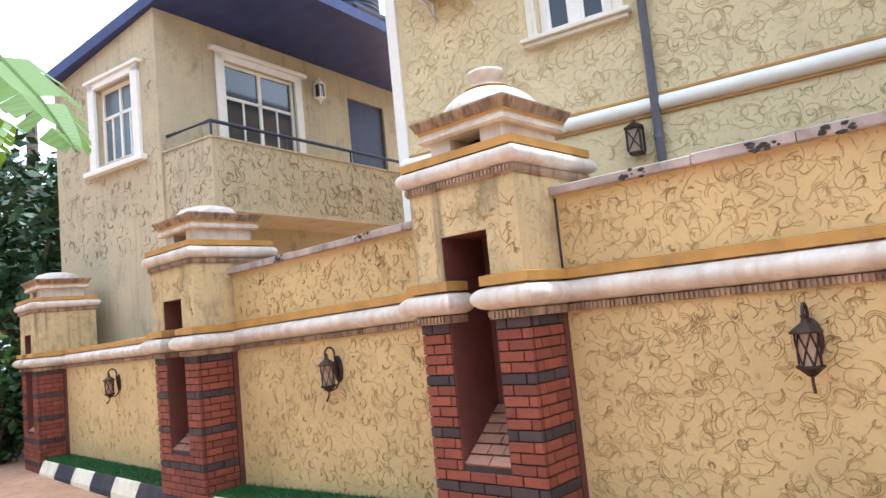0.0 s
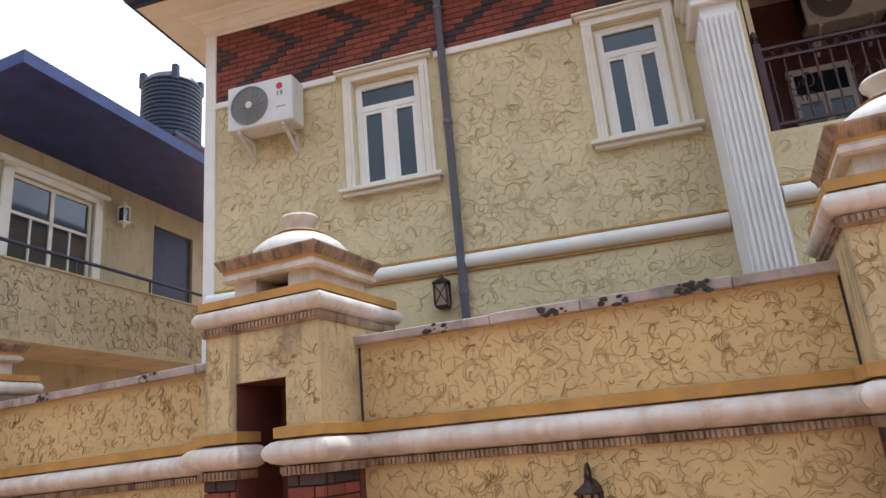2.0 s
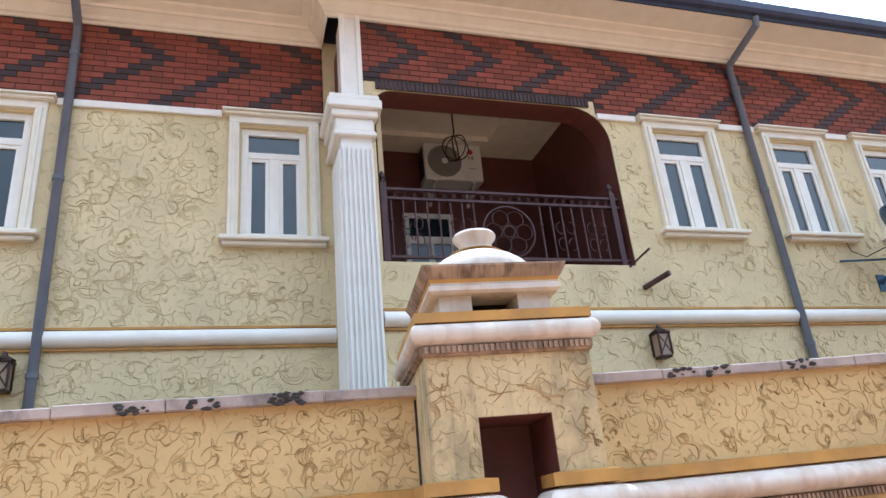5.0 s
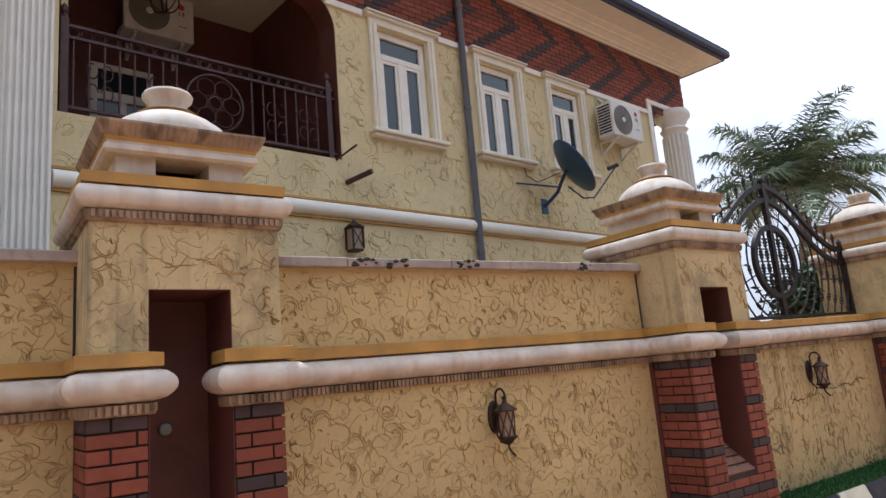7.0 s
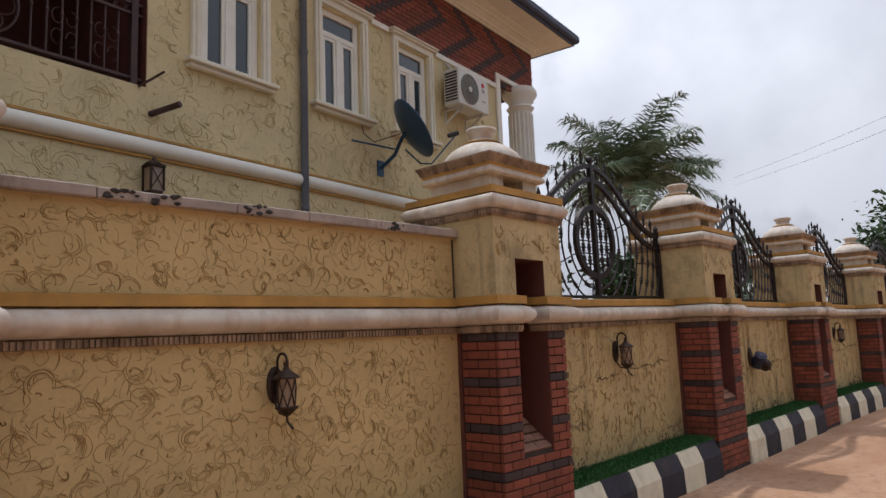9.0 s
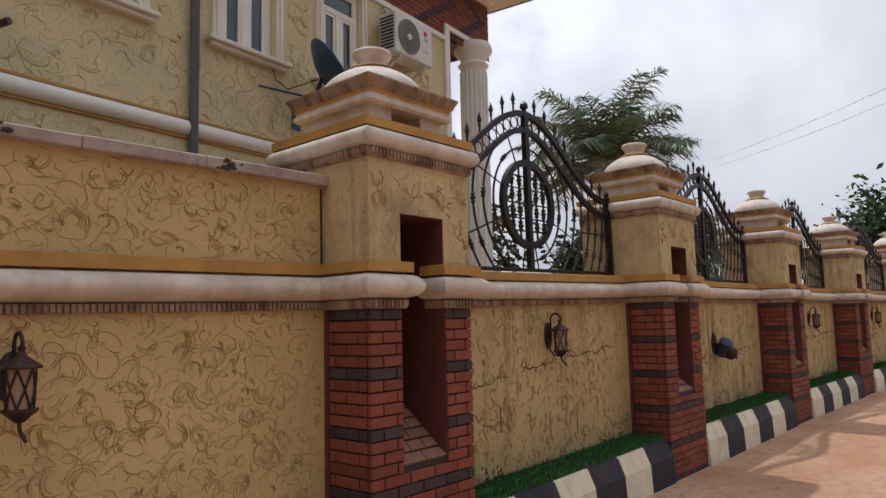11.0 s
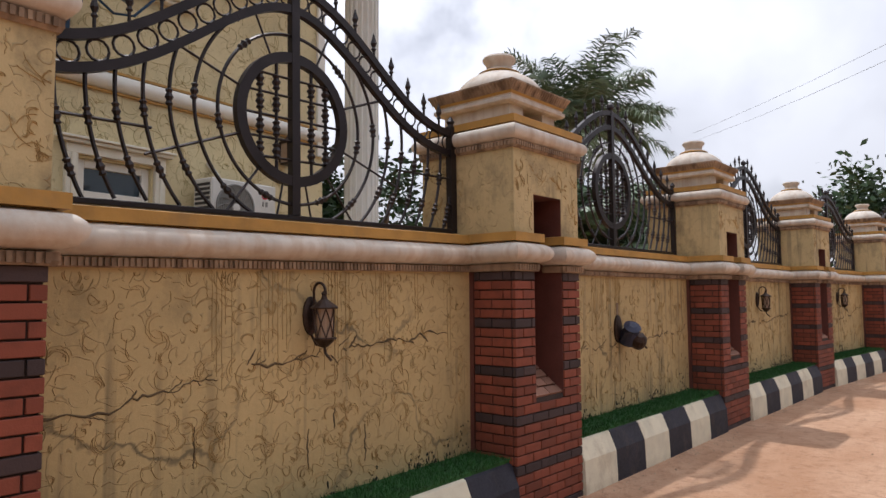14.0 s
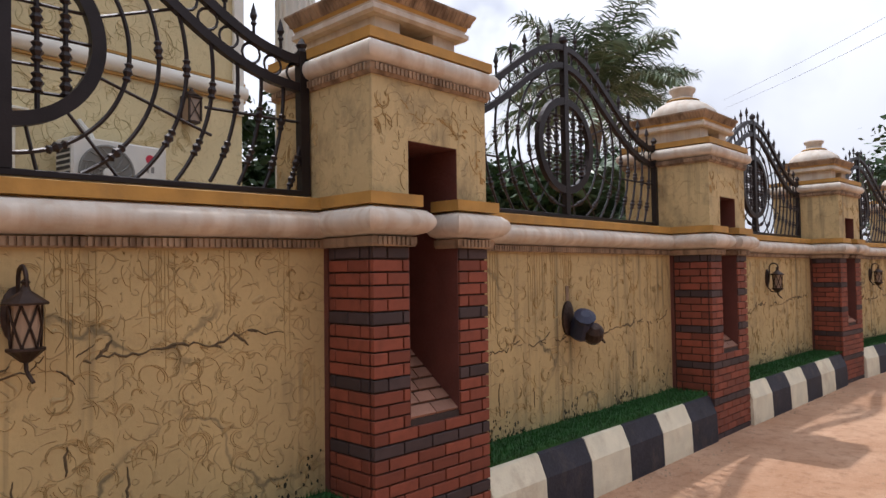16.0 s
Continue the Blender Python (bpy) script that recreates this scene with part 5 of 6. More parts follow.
# ---- air conditioners ----
def aircon(m, label):
    root = thing("air_conditioner", label, "air conditioner", m, "air conditioners")
    w, h, d = 0.39, 0.265, 0.27
    part("casing", boxes((-w, w, -d - 0.08, -0.08, 0, 2 * h), bevel=0.014), PLASTIC, root, "off-white metal casing")
    fx, fz, fr, fy = -0.12, h, 0.225, -d - 0.082
    bm = bmesh.new()
    lathe(bm, [(fr, 0), (fr, 0.012), (fr - 0.012, 0.014), (fr - 0.02, 0.004)], 28)
    part("fan_rim", bm, GREY_METAL, root, m=pose(fx, fy, fz, 90))
    bm = bmesh.new()
    lathe(bm, [(fr - 0.015, 0.0), (fr - 0.015, 0.002)], 28)
    part("fan_well", bm, DARK, root, m=pose(fx, fy, fz, 90))
    bm = bmesh.new()
    for r in (0.06, 0.085, 0.11, 0.135, 0.16, 0.185, 0.208):
        tube(bm, [(r * math.cos(k * math.pi / 14), r * math.sin(k * math.pi / 14), 0.01) for k in range(28)], 0.0028, 3, True)
    for k in range(14):
        a = k * math.pi / 7
        tube(bm, [(r * math.cos(a + (r - 0.04) * 3.0), r * math.sin(a + (r - 0.04) * 3.0), 0.013) for r in (0.04, 0.1, 0.16, 0.212)], 0.004, 4)
    part("fan_grille", bm, GREY_METAL, root, m=pose(fx, fy, fz, 90))
    bm = bmesh.new()
    lathe(bm, [(0.042, 0), (0.04, 0.018), (0.01, 0.022)], 16)
    part("fan_hub", bm, PLASTIC, root, m=pose(fx, fy, fz, 90))
    bm = bmesh.new()
    lathe(bm, [(0.038, 0), (0.038, 0.003)], 18)
    part("badge", bm, RED_LOGO, root, m=pose(0.24, fy + 0.002, 2 * h - 0.11, 90))
    part("badge_mark", boxes((0.21, 0.225, fy - 0.002, fy + 0.004, 2 * h - 0.22, 2 * h - 0.17), (0.25, 0.275, fy - 0.002, fy + 0.004, 2 * h - 0.22, 2 * h - 0.17), (0.2, 0.3, fy - 0.002, fy + 0.004, 0.17, 0.18)), GREY_METAL, root)
    bm = bmesh.new()
    for k in range(10):
        box(bm, -w - 0.006, -w + 0.004, -d - 0.05, -0.11, 0.06 + k * 0.044, 0.085 + k * 0.044)
    part("side_vents", bm, DARK, root, "dark louvred side vents")
    for x in (-0.26, 0.26):
        bm = bmesh.new()
        box(bm, x - 0.016, x + 0.016, -d - 0.06, 0, -0.03, -0.002)
        box(bm, x - 0.016, x + 0.016, -0.02, 0, -0.22, -0.03)
        tube(bm, ((x, -d - 0.03, -0.03), (x, -0.015, -0.2)), 0, flat=(0.014, 0.014))
        part("bracket", bm, PLASTIC, root)
    bm = tube(bmesh.new(), ((-0.1, -0.1, 2 * h), (-0.11, -0.06, 2 * h + 0.08), (-0.18, 0.0, 2 * h + 0.2)), 0.022, 7)
    part("pipe_sleeve", bm, PLASTIC, root)
    return root


aircon(HM @ pose(-4.66, LV, 5.17), "off-white split air conditioner outdoor unit on brackets")
aircon(HM @ pose(7.62, 0, 4.95), "off-white split air conditioner outdoor unit on brackets")
aircon(HM @ pose(7.5, 0, 2.16), "off-white split air conditioner outdoor unit near the ground")
aircon(HM @ pose(1.5, 2.0, 5.76), "air conditioner outdoor unit in the shaded loggia")

# ---- satellite dish ----
dish = thing("satellite_dish", "blue-grey satellite dish on a bent arm bolted to the wall", "satellite dish", HM @ pose(0.08, 0, 0.09))
cen = Vector((5.75, -0.5, 4.07))
DM = Matrix.Translation(cen) @ Vector((0, 0, 1)).rotation_difference(Vector((0.65, -0.52, 0.56)).normalized()).to_matrix().to_4x4()
bm = bmesh.new()
rr = [(0.02 + 0.36 * k / 8, 0.1 * (k / 8) ** 2) for k in range(9)]
lathe(bm, rr + [(0.385, 0.104), (0.385, 0.09)] + [(r, z - 0.014) for r, z in rr[::-1]], 36)
for v in bm.verts:
    v.co.x *= 1.04
part("reflector", bm, DISH_MAT, dish, smooth=True, m=DM)
foot = Vector((5.81, 0, 3.72))
bm = tube(bmesh.new(), (foot + Vector((0, -0.01, 0)), foot.lerp(cen, 0.45) + Vector((0.05, 0, -0.02)), cen + Vector((0.02, 0.12, -0.08)), cen + Vector((-0.01, 0.03, 0))), 0.024, 8)
part("mast", bm, DISH_MAT, dish)
part("stay", tube(bmesh.new(), (Vector((5.3, 0, 3.98)), foot.lerp(cen, 0.55)), 0.013, 6), DISH_MAT, dish)
part("foot_plate", boxes((5.75, 5.87, -0.012, 0.0, 3.62, 3.82)), DISH_MAT, dish)
feed = Vector((6.36, -0.78, 4.1))
low_rim = DM @ Vector((0, 0, 0)) + Vector((0.18, -0.05, -0.36))
part("feed_arm", tube(bmesh.new(), (cen + Vector((0.02, 0.05, -0.2)), low_rim, low_rim + Vector((0.12, -0.08, 0.0)), feed), 0.011, 6), DISH_MAT, dish)
part("feed_horn", tube(bmesh.new(), (feed + Vector((-0.07, 0.05, 0.0)), feed + Vector((0.05, -0.02, 0.05))), 0.028, 8), DARK, dish)
part("cable", tube(bmesh.new(), (cen + Vector((-0.02, 0.08, 0)), (5.6, -0.1, 4.0), (5.5, -0.02, 4.1), (5.45, -0.01, 4.3)), 0.006, 4), DARK, dish)


# ---- downpipes, stubs ----
def downpipe(u, v, zb, out, zt=6.88):
    root = thing("downpipe", "grey plastic rainwater downpipe from the gutter", "downpipe", HM, "downpipes")
    r = 0.042
    part("pipe", tube(bmesh.new(), ((u, v - 0.06, zb), (u, v - 0.06, 6.55), (u, v - 0.1, 6.6), (u + 0.03, v - out + 0.02, zt - 0.1), (u + 0.03, v - out, zt)), r, 10), PIPE, root, smooth=True)
    for z in (3.12, 4.9, 6.25):
        bm = bmesh.new()
        lathe(bm, [(r + 0.008, z - 0.02), (r + 0.008, z + 0.02)], 12, (u, v - 0.06, 0))
        box(bm, u - 0.012, u + 0.012, v - 0.06, v, z - 0.01, z + 0.01)
        part("collar", bm, PIPE, root)


downpipe(-2.68, LV, 0.0, 0.62)
downpipe(4.57, 0, 0.0, 0.62)
for u, z, r, ln, rise in ((2.78, 3.74, 0.028, 0.28, 0.06), (2.66, 3.96, 0.011, 0.22, 0.12)):
    st = thing("pipe_stub", "short dark pipe stub sticking out of the house wall", "pipe", HM)
    part("pipe", tube(bmesh.new(), ((u, 0.02, z), (u + 0.12, -ln, z + rise)), r, 8), IRON_BROWN, st)

# ---- loggia pendant ----
pen = thing("pendant_lamp", "dark metal pendant lamp with hoops hanging from the loggia ceiling", "lamp", HM @ pose(1.29, 0.95, 0.36))
bm = bmesh.new()
lathe(bm, [(0.06, 5.97), (0.05, 5.998)], 12)
part("canopy", bm, IRON, pen)
part("stem", tube(bmesh.new(), ((0, 0, 5.97), (0, 0, 5.6)), 0.01, 6), IRON, pen)
for rz in (0, 60, 120):
    part("hoop", tube(bmesh.new(), arc_pts(0, 5.44, 0.16, 0, 345, 20), 0.008, 4, True), IRON, pen, m=pose(0, 0, 0, 0, 0, rz))

# ---- water tank on its tower ----
tank = thing("water_tank", "dark blue ribbed plastic water tank on a steel tower", "water tank", LEFT @ pose(-11.2, 15.2, 0.3))
bm = bmesh.new()
pr = [(0.78, 10.2)]
for k in range(14):
    z = 10.25 + k * 0.13
    pr += [(0.8, z), (0.835, z + 0.03), (0.835, z + 0.08), (0.8, z + 0.11)]
pr += [(0.72, 12.2), (0.4, 12.36), (0.3, 12.38), (0.3, 12.46), (0.05, 12.48)]
lathe(bm, pr, 28)
part("body", bm, TANK_MAT, tank)
for k in range(4):
    a = math.radians(45 + 90 * k)
    part("lifting_lug", box(bmesh.new(), 0.78 * math.cos(a) - 0.09, 0.78 * math.cos(a) + 0.09, 0.78 * math.sin(a) - 0.09, 0.78 * math.sin(a) + 0.09, 11.9, 12.4, bevel=0.03), TANK_MAT, tank)
part("tower", boxes((-0.8, 0.8, -0.8, 0.8, 10.1, 10.2), (-0.75, -0.65, -0.75, -0.65, -0.4, 10.1), (0.65, 0.75, -0.75, -0.65, -0.4, 10.1), (-0.75, -0.65, 0.65, 0.75, -0.4, 10.1), (0.65, 0.75, 0.65, 0.75, -0.4, 10.1)), NAVY, tank)


# ---- plants ----
def frond(bm, origin, az, rise, length, droop, width, rnd, leaflets=46):
    """A palm frond: an arched rib with drooping leaflets on both sides."""
    d = Vector((math.cos(az), math.sin(az), 0))
    pts = []
    for k in range(11):
        f = k / 10
        pts.append(origin + d * (length * f * math.cos(rise * (1 - 0.35 * f))) + Vector((0, 0, length * (math.sin(rise) * f - droop * f ** 2.6))))
    tube(bm, pts, [0.05 * (1 - 0.85 * k / 10) for k in range(11)], 4)
    side = d.cross(Vector((0, 0, 1)))
    for k in range(leaflets):
        f = 0.12 + 0.87 * k / leaflets
        j = min(9, int(f * 10))
        p = pts[j].lerp(pts[j + 1], f * 10 - j)
        along = (pts[j + 1] - pts[j]).normalized()
        ln = width * (0.45 + 0.75 * math.sin(math.pi * min(1, f * 1.02))) * rnd.uniform(0.8, 1.15)
        for s in (-1, 1):
            way = (side * s * rnd.uniform(0.7, 1) + along * rnd.uniform(0.35, 0.75) + Vector((0, 0, rnd.uniform(-0.55, 0.25)))).normalized()
            q = p + way * ln * 0.55 + Vector((0, 0, 0.02))
            e = p + way * ln + Vector((0, 0, -ln * rnd.uniform(0.08, 0.4)))
            w = along * (0.02 + 0.006 * width)
            v = [bm.verts.new(c) for c in (p - w, p + w, q + w, e, q - w)]
            bm.faces.new(v)


def palm(x, y, trunk, length, n, seed, label, width=0.9):
    rnd = random.Random(seed)
    root = thing("palm_tree", label, "palm tree", pose(x, y, 0))
    bm = tube(bmesh.new(), [(0.15 * math.sin(k), 0.1 * math.cos(k * 1.3), trunk * k / 8) for k in range(9)], [0.34 - 0.012 * k for k in range(9)], 10)
    part("trunk", bm, BARK, root)
    for k in range(n):
        bm = bmesh.new()
        az = 2.399 * k + rnd.uniform(-0.2, 0.2)
        lev = k / n
        rise = radians(84 - (82 if trunk > 4 else 58) * lev ** 1.1 + rnd.uniform(-7, 7))
        frond(bm, Vector((0.1, 0.0, trunk - 0.1)), az, rise, length * rnd.uniform(0.8, 1.05), 0.2 + 0.36 * lev + rnd.uniform(-0.05, 0.05), width, rnd, 64)
        part("frond", bm, LEAF_PALM, root)


palm(32.0, 15.9, 8.4, 5.0, 36, 3, "tall oil palm with arching dark green fronds", 1.15)
palm(12.2, 11.0, 1.6, 2.6, 18, 5, "low young palm in the yard behind the fence", 0.6)
palm(17.0, 7.2, 1.9, 2.3, 24, 6, "low bushy palm behind the iron fence panel", 0.6)
palm(20.6, 8.6, 2.4, 2.6, 24, 7, "low bushy palm behind the iron fence panel", 0.6)


def leafy(name, label, x, y, z0, radius, height, count, seed, mat, size, trunk=True, category="tree", base=None):
    rnd = random.Random(seed)
    root = thing(name, label, category, LEFT @ pose(x, y, -0.05) if x < 0 else pose(x, y, 0))
    limbs = []
    bm = bmesh.new()
    tube(bm, [(0, 0, 0), (0.1, 0.05, z0 * 0.5), (0.0, 0.1, z0)], [0.2, 0.16, 0.13], 8)
    for k in range(9):
        a = rnd.uniform(0, 6.28)
        tip = Vector((radius * 0.7 * math.cos(a) * rnd.uniform(0.4, 1), radius * 0.7 * math.sin(a) * rnd.uniform(0.4, 1), z0 + height * rnd.uniform(0.2, 0.85)))
        limbs.append(tip)
        tube(bm, [(0, 0.1, z0 * 0.8), tip * 0.5 + Vector((0, 0, z0 * 0.35)), tip], [0.1, 0.06, 0.02], 6)
    part("trunk", bm, BARK, root)
    bm = bmesh.new()
    cl = limbs + [Vector((radius * rnd.uniform(-0.7, 0.7), radius * rnd.uniform(-0.7, 0.7), z0 + height * rnd.uniform(0.0, 0.95))) for _ in range(16)]
    for _ in range(count):
        c = rnd.choice(cl)
        p = c + Vector((rnd.gauss(0, 1), rnd.gauss(0, 1), rnd.gauss(0, 0.8))) * radius * 0.16
        p.z = max(p.z, base if base is not None else 0.2)
        a = Vector((rnd.gauss(0, 1), rnd.gauss(0, 1), rnd.gauss(0, 0.6))).normalized()
        b = a.cross(Vector((rnd.gauss(0, 1), rnd.gauss(0, 1), rnd.gauss(0, 1)))).normalized()
        s = size * rnd.uniform(0.6, 1.3)
        v = [bm.verts.new(q) for q in (p, p + a * s * 0.5 + b * s * 0.25, p + a * s, p + a * s * 0.5 - b * s * 0.25)]
        bm.faces.new(v)
    crown = part("crown", bm, mat, root)
    crown["kind"] = "stuff"


leafy("tree", "dense dark green broadleaf tree beside the neighbouring house", -14.2, 7.3, 2.2, 2.6, 3.6, 7000, 11, LEAF_DARK, 0.3)
leafy("shrub", "bright yellow-green bushes at the foot of the trees", -12.9, 6.4, 0.3, 1.5, 1.5, 3500, 12, LEAF_LIGHT, 0.2, category="shrub", base=0.05)
leafy("tree", "dark tree with feathery crown far behind the house", -19.5, 11.0, 3.5, 3.0, 4.0, 5000, 13, LEAF_DARK, 0.35)
leafy("tree", "broadleaf tree at the far end of the street", 50.0, 6.5, 3.5, 4.5, 4.5, 6000, 14, LEAF_DARK, 0.45)
leafy("shrub", "green shrubs in the yard behind the fence", 13.6, 9.4, 0.9, 1.3, 3.1, 5000, 16, LEAF_DARK, 0.16, category="shrub", base=0.05)
leafy("shrub", "green shrubs in the yard behind the fence", 15.6, 7.6, 0.8, 1.2, 2.6, 6000, 17, LEAF_DARK, 0.16, category="shrub", base=0.05)
leafy("shrub", "green shrubs in the yard behind the fence", 19.0, 7.8, 0.8, 1.5, 3.1, 7000, 18, LEAF_DARK, 0.18, category="shrub", base=0.05)
leafy("shrub", "dark green hedge shrub beside the end of the fence", -12.0, 5.6, 0.2, 1.2, 1.9, 4500, 19, LEAF_DARK, 0.2, category="shrub", base=0.05)

# banana plant leaning over the path
ban = thing("banana_plant", "banana plant with broad torn yellow-green leaves", "banana plant", LEFT @ pose(-5.15, 2.7, -0.05))
part("stem", tube(bmesh.new(), [(0, 0, 0), (0.02, 0.0, 1.2), (0.05, -0.02, 2.5), (0.2, -0.1, 3.3)], [0.13, 0.11, 0.09, 0.05], 10), LEAF_LIGHT, ban)


def banana_leaf(pts, width, seed):
    rnd = random.Random(seed)
    bm = bmesh.new()
    pts = [Vector(p) for p in pts]
    n = 26
    rows = []
    for k in range(n + 1):
        f = k / n * (len(pts) - 1)
        j = min(len(pts) - 2, int(f))
        p = pts[j].lerp(pts[j + 1], f - j)
        d = (pts[j + 1] - pts[j]).normalized()
        s = d.cross(Vector((0, 0, 1))).normalized()
        w = width * math.sin(math.pi * min(0.98, 0.1 + 0.88 * k / n)) ** 0.6
        rows.append((p, s, w))
    for side in (-1, 1):
        for k in range(n):
            if rnd.random() < 0.1:
                continue
            (p, s, w), (q, s2, w2) = rows[k], rows[k + 1]
            sag = rnd.uniform(0.15, 0.4)
            a = [p, p + s * side * w * 0.5 + Vector((0, 0, 0.03)), p + s * side * w + Vector((0, 0, -w * sag))]
            b = [q, q + s2 * side * w2 * 0.5 + Vector((0, 0, 0.03)), q + s2 * side * w2 + Vector((0, 0, -w2 * sag))]
            va, vb = [bm.verts.new(c) for c in a], [bm.verts.new(c) for c in b]
            bm.faces.new((va[0], vb[0], vb[1], va[1])), bm.faces.new((va[1], vb[1], vb[2], va[2]))
    tube(bm, pts, [0.03 - 0.022 * k / (len(pts) - 1) for k in range(len(pts))], 5)
    return bm


part("leaf", banana_leaf([(0.2, -0.1, 3.3), (0.8, -0.22, 3.75), (1.5, -0.3, 3.62), (2.0, -0.3, 3.2), (2.3, -0.26, 2.82)], 0.36, 1), BANANA, ban)
part("leaf", banana_leaf([(0.15, -0.1, 3.2), (-0.3, 0.3, 3.8), (-0.9, 0.5, 3.7), (-1.3, 0.6, 3.2)], 0.3, 2), BANANA, ban)
part("leaf", banana_leaf([(0.15, -0.1, 3.2), (0.0, -0.6, 3.9), (-0.1, -1.2, 3.9), (-0.2, -1.6, 3.4)], 0.3, 3), BANANA, ban)

# pole and wires
pole = thing("utility_pole", "weathered grey wooden utility pole", "pole", LEFT @ pose(-17.4, 9.2, -0.05))
part("post", tube(bmesh.new(), [(0, 0, 0), (0, 0, 9.0)], [0.17, 0.13], 10), BARK, pole)
for k in range(2):
    wire = thing("overhead_wire", "thin sagging overhead power cable", "cable", group="overhead wires")
    part("cable", tube(bmesh.new(), [(46 - 4 * j, 16 - 3.0 * j, 10.6 + 0.5 * k - 0.38 * j - 0.5 * math.sin(math.pi * j / 8)) for j in range(9)], 0.006, 4), DARK, wire)


# ---- curls scratched into the plaster: thin raised strokes ----
def stroke(bm, pts, w, h):
    """A thin ridge along points (x, z) on the plane y = 0, standing out towards -y."""
    n = len(pts)
    if n < 3:
        return
    rows = []
    for i, (x, z) in enumerate(pts):
        ax, az = pts[max(0, i - 1)]
        bx, bz = pts[min(n - 1, i + 1)]
        d = math.hypot(bx - ax, bz - az) or 1.0
        nx, nz = -(bz - az) / d, (bx - ax) / d
        f = w * (0.35 + 0.65 * math.sin(math.pi * (i + 0.5) / n))
        rows.append((bm.verts.new((x + nx * f, 0.001, z + nz * f)), bm.verts.new((x, -h, z)), bm.verts.new((x - nx * f, 0.001, z - nz * f))))
    for a, b in zip(rows, rows[1:]):
        bm.faces.new((a[0], b[0], b[1], a[1]))
        bm.faces.new((a[1], b[1], b[2], a[2]))


def curls(x0, x1, z0, z1, count, seed, scale=1.0, keep=None, width=1.0):
    rnd = random.Random(seed)
    bm = bmesh.new()

    def put(pts, w):
        run = []
        for p in pts:
            if x0 < p[0] < x1 and z0 < p[1] < z1 and (keep is None or keep(*p)):
                run.append(p)
            else:
                if len(run) > 3:
                    stroke(bm, run, w, 0.0035)
                run = []
        if len(run) > 3:
            stroke(bm, run, w, 0.0035)

    for _ in range(count):
        cx, cz = rnd.uniform(x0, x1), rnd.uniform(z0, z1)
        kind = rnd.random()
        w = rnd.uniform(0.0016, 0.0036) * width
        if kind < 0.62:
            r = rnd.uniform(0.02, 0.1) * scale
            a0, span = rnd.uniform(0, 6.28), rnd.uniform(1.1, 4.6)
            sq, tilt = rnd.uniform(0.65, 1.0), rnd.uniform(0, 3.14)
            for k in range(rnd.choice((1, 1, 2, 2, 3))):
                rr = r * (1 - 0.2 * k)
                drift = rnd.uniform(-0.25, 0.1)
                n = max(6, int(span * rr / 0.011))
                s0 = a0 + rnd.uniform(-0.4, 0.4)
                pts = []
                for i in range(n):
                    a = s0 + span * i / (n - 1)
                    q = rr * (1 + drift * i / n) + rnd.gauss(0, 0.0012)
                    u, v = q * math.cos(a), q * sq * math.sin(a)
                    pts.append((cx + u * math.cos(tilt) - v * math.sin(tilt), cz + u * math.sin(tilt) + v * math.cos(tilt)))
                put(pts, w * rnd.uniform(0.7, 1.2))
        elif kind < 0.9:
            n = rnd.randint(6, 15)
            a = rnd.gauss(0, 0.5) + rnd.choice((0, 3.14))
            turn = rnd.uniform(-0.22, 0.22)
            p, pts = (cx, cz), []
            for i in range(n):
                pts.append(p)
                p = (p[0] + 0.013 * scale * math.cos(a), p[1] + 0.013 * scale * math.sin(a))
                a += turn + rnd.gauss(0, 0.12)
            put(pts, w)
        else:
            n = rnd.randint(4, 8)
            put([(cx + rnd.gauss(0, 0.003), cz + 0.013 * i) for i in range(n)], w)
    return bm


STROKE = plain("scratched_plaster_edge", (0.425, 0.3, 0.132), 0.9, vary=0.3)
STROKE_TAN = plain("scratched_tan_plaster_edge", (0.25, 0.2, 0.12), 0.9, vary=0.3)
STROKE_HOUSE = plain("scratched_house_plaster_edge", (0.53, 0.44, 0.235), 0.9, vary=0.2)


def add_curls(parent, m, bm, mat, name="trowel_relief"):
    ob = part(name, bm, mat, parent, "curling trowel marks in the plaster", m=m)
    ob["kind"] = "stuff"


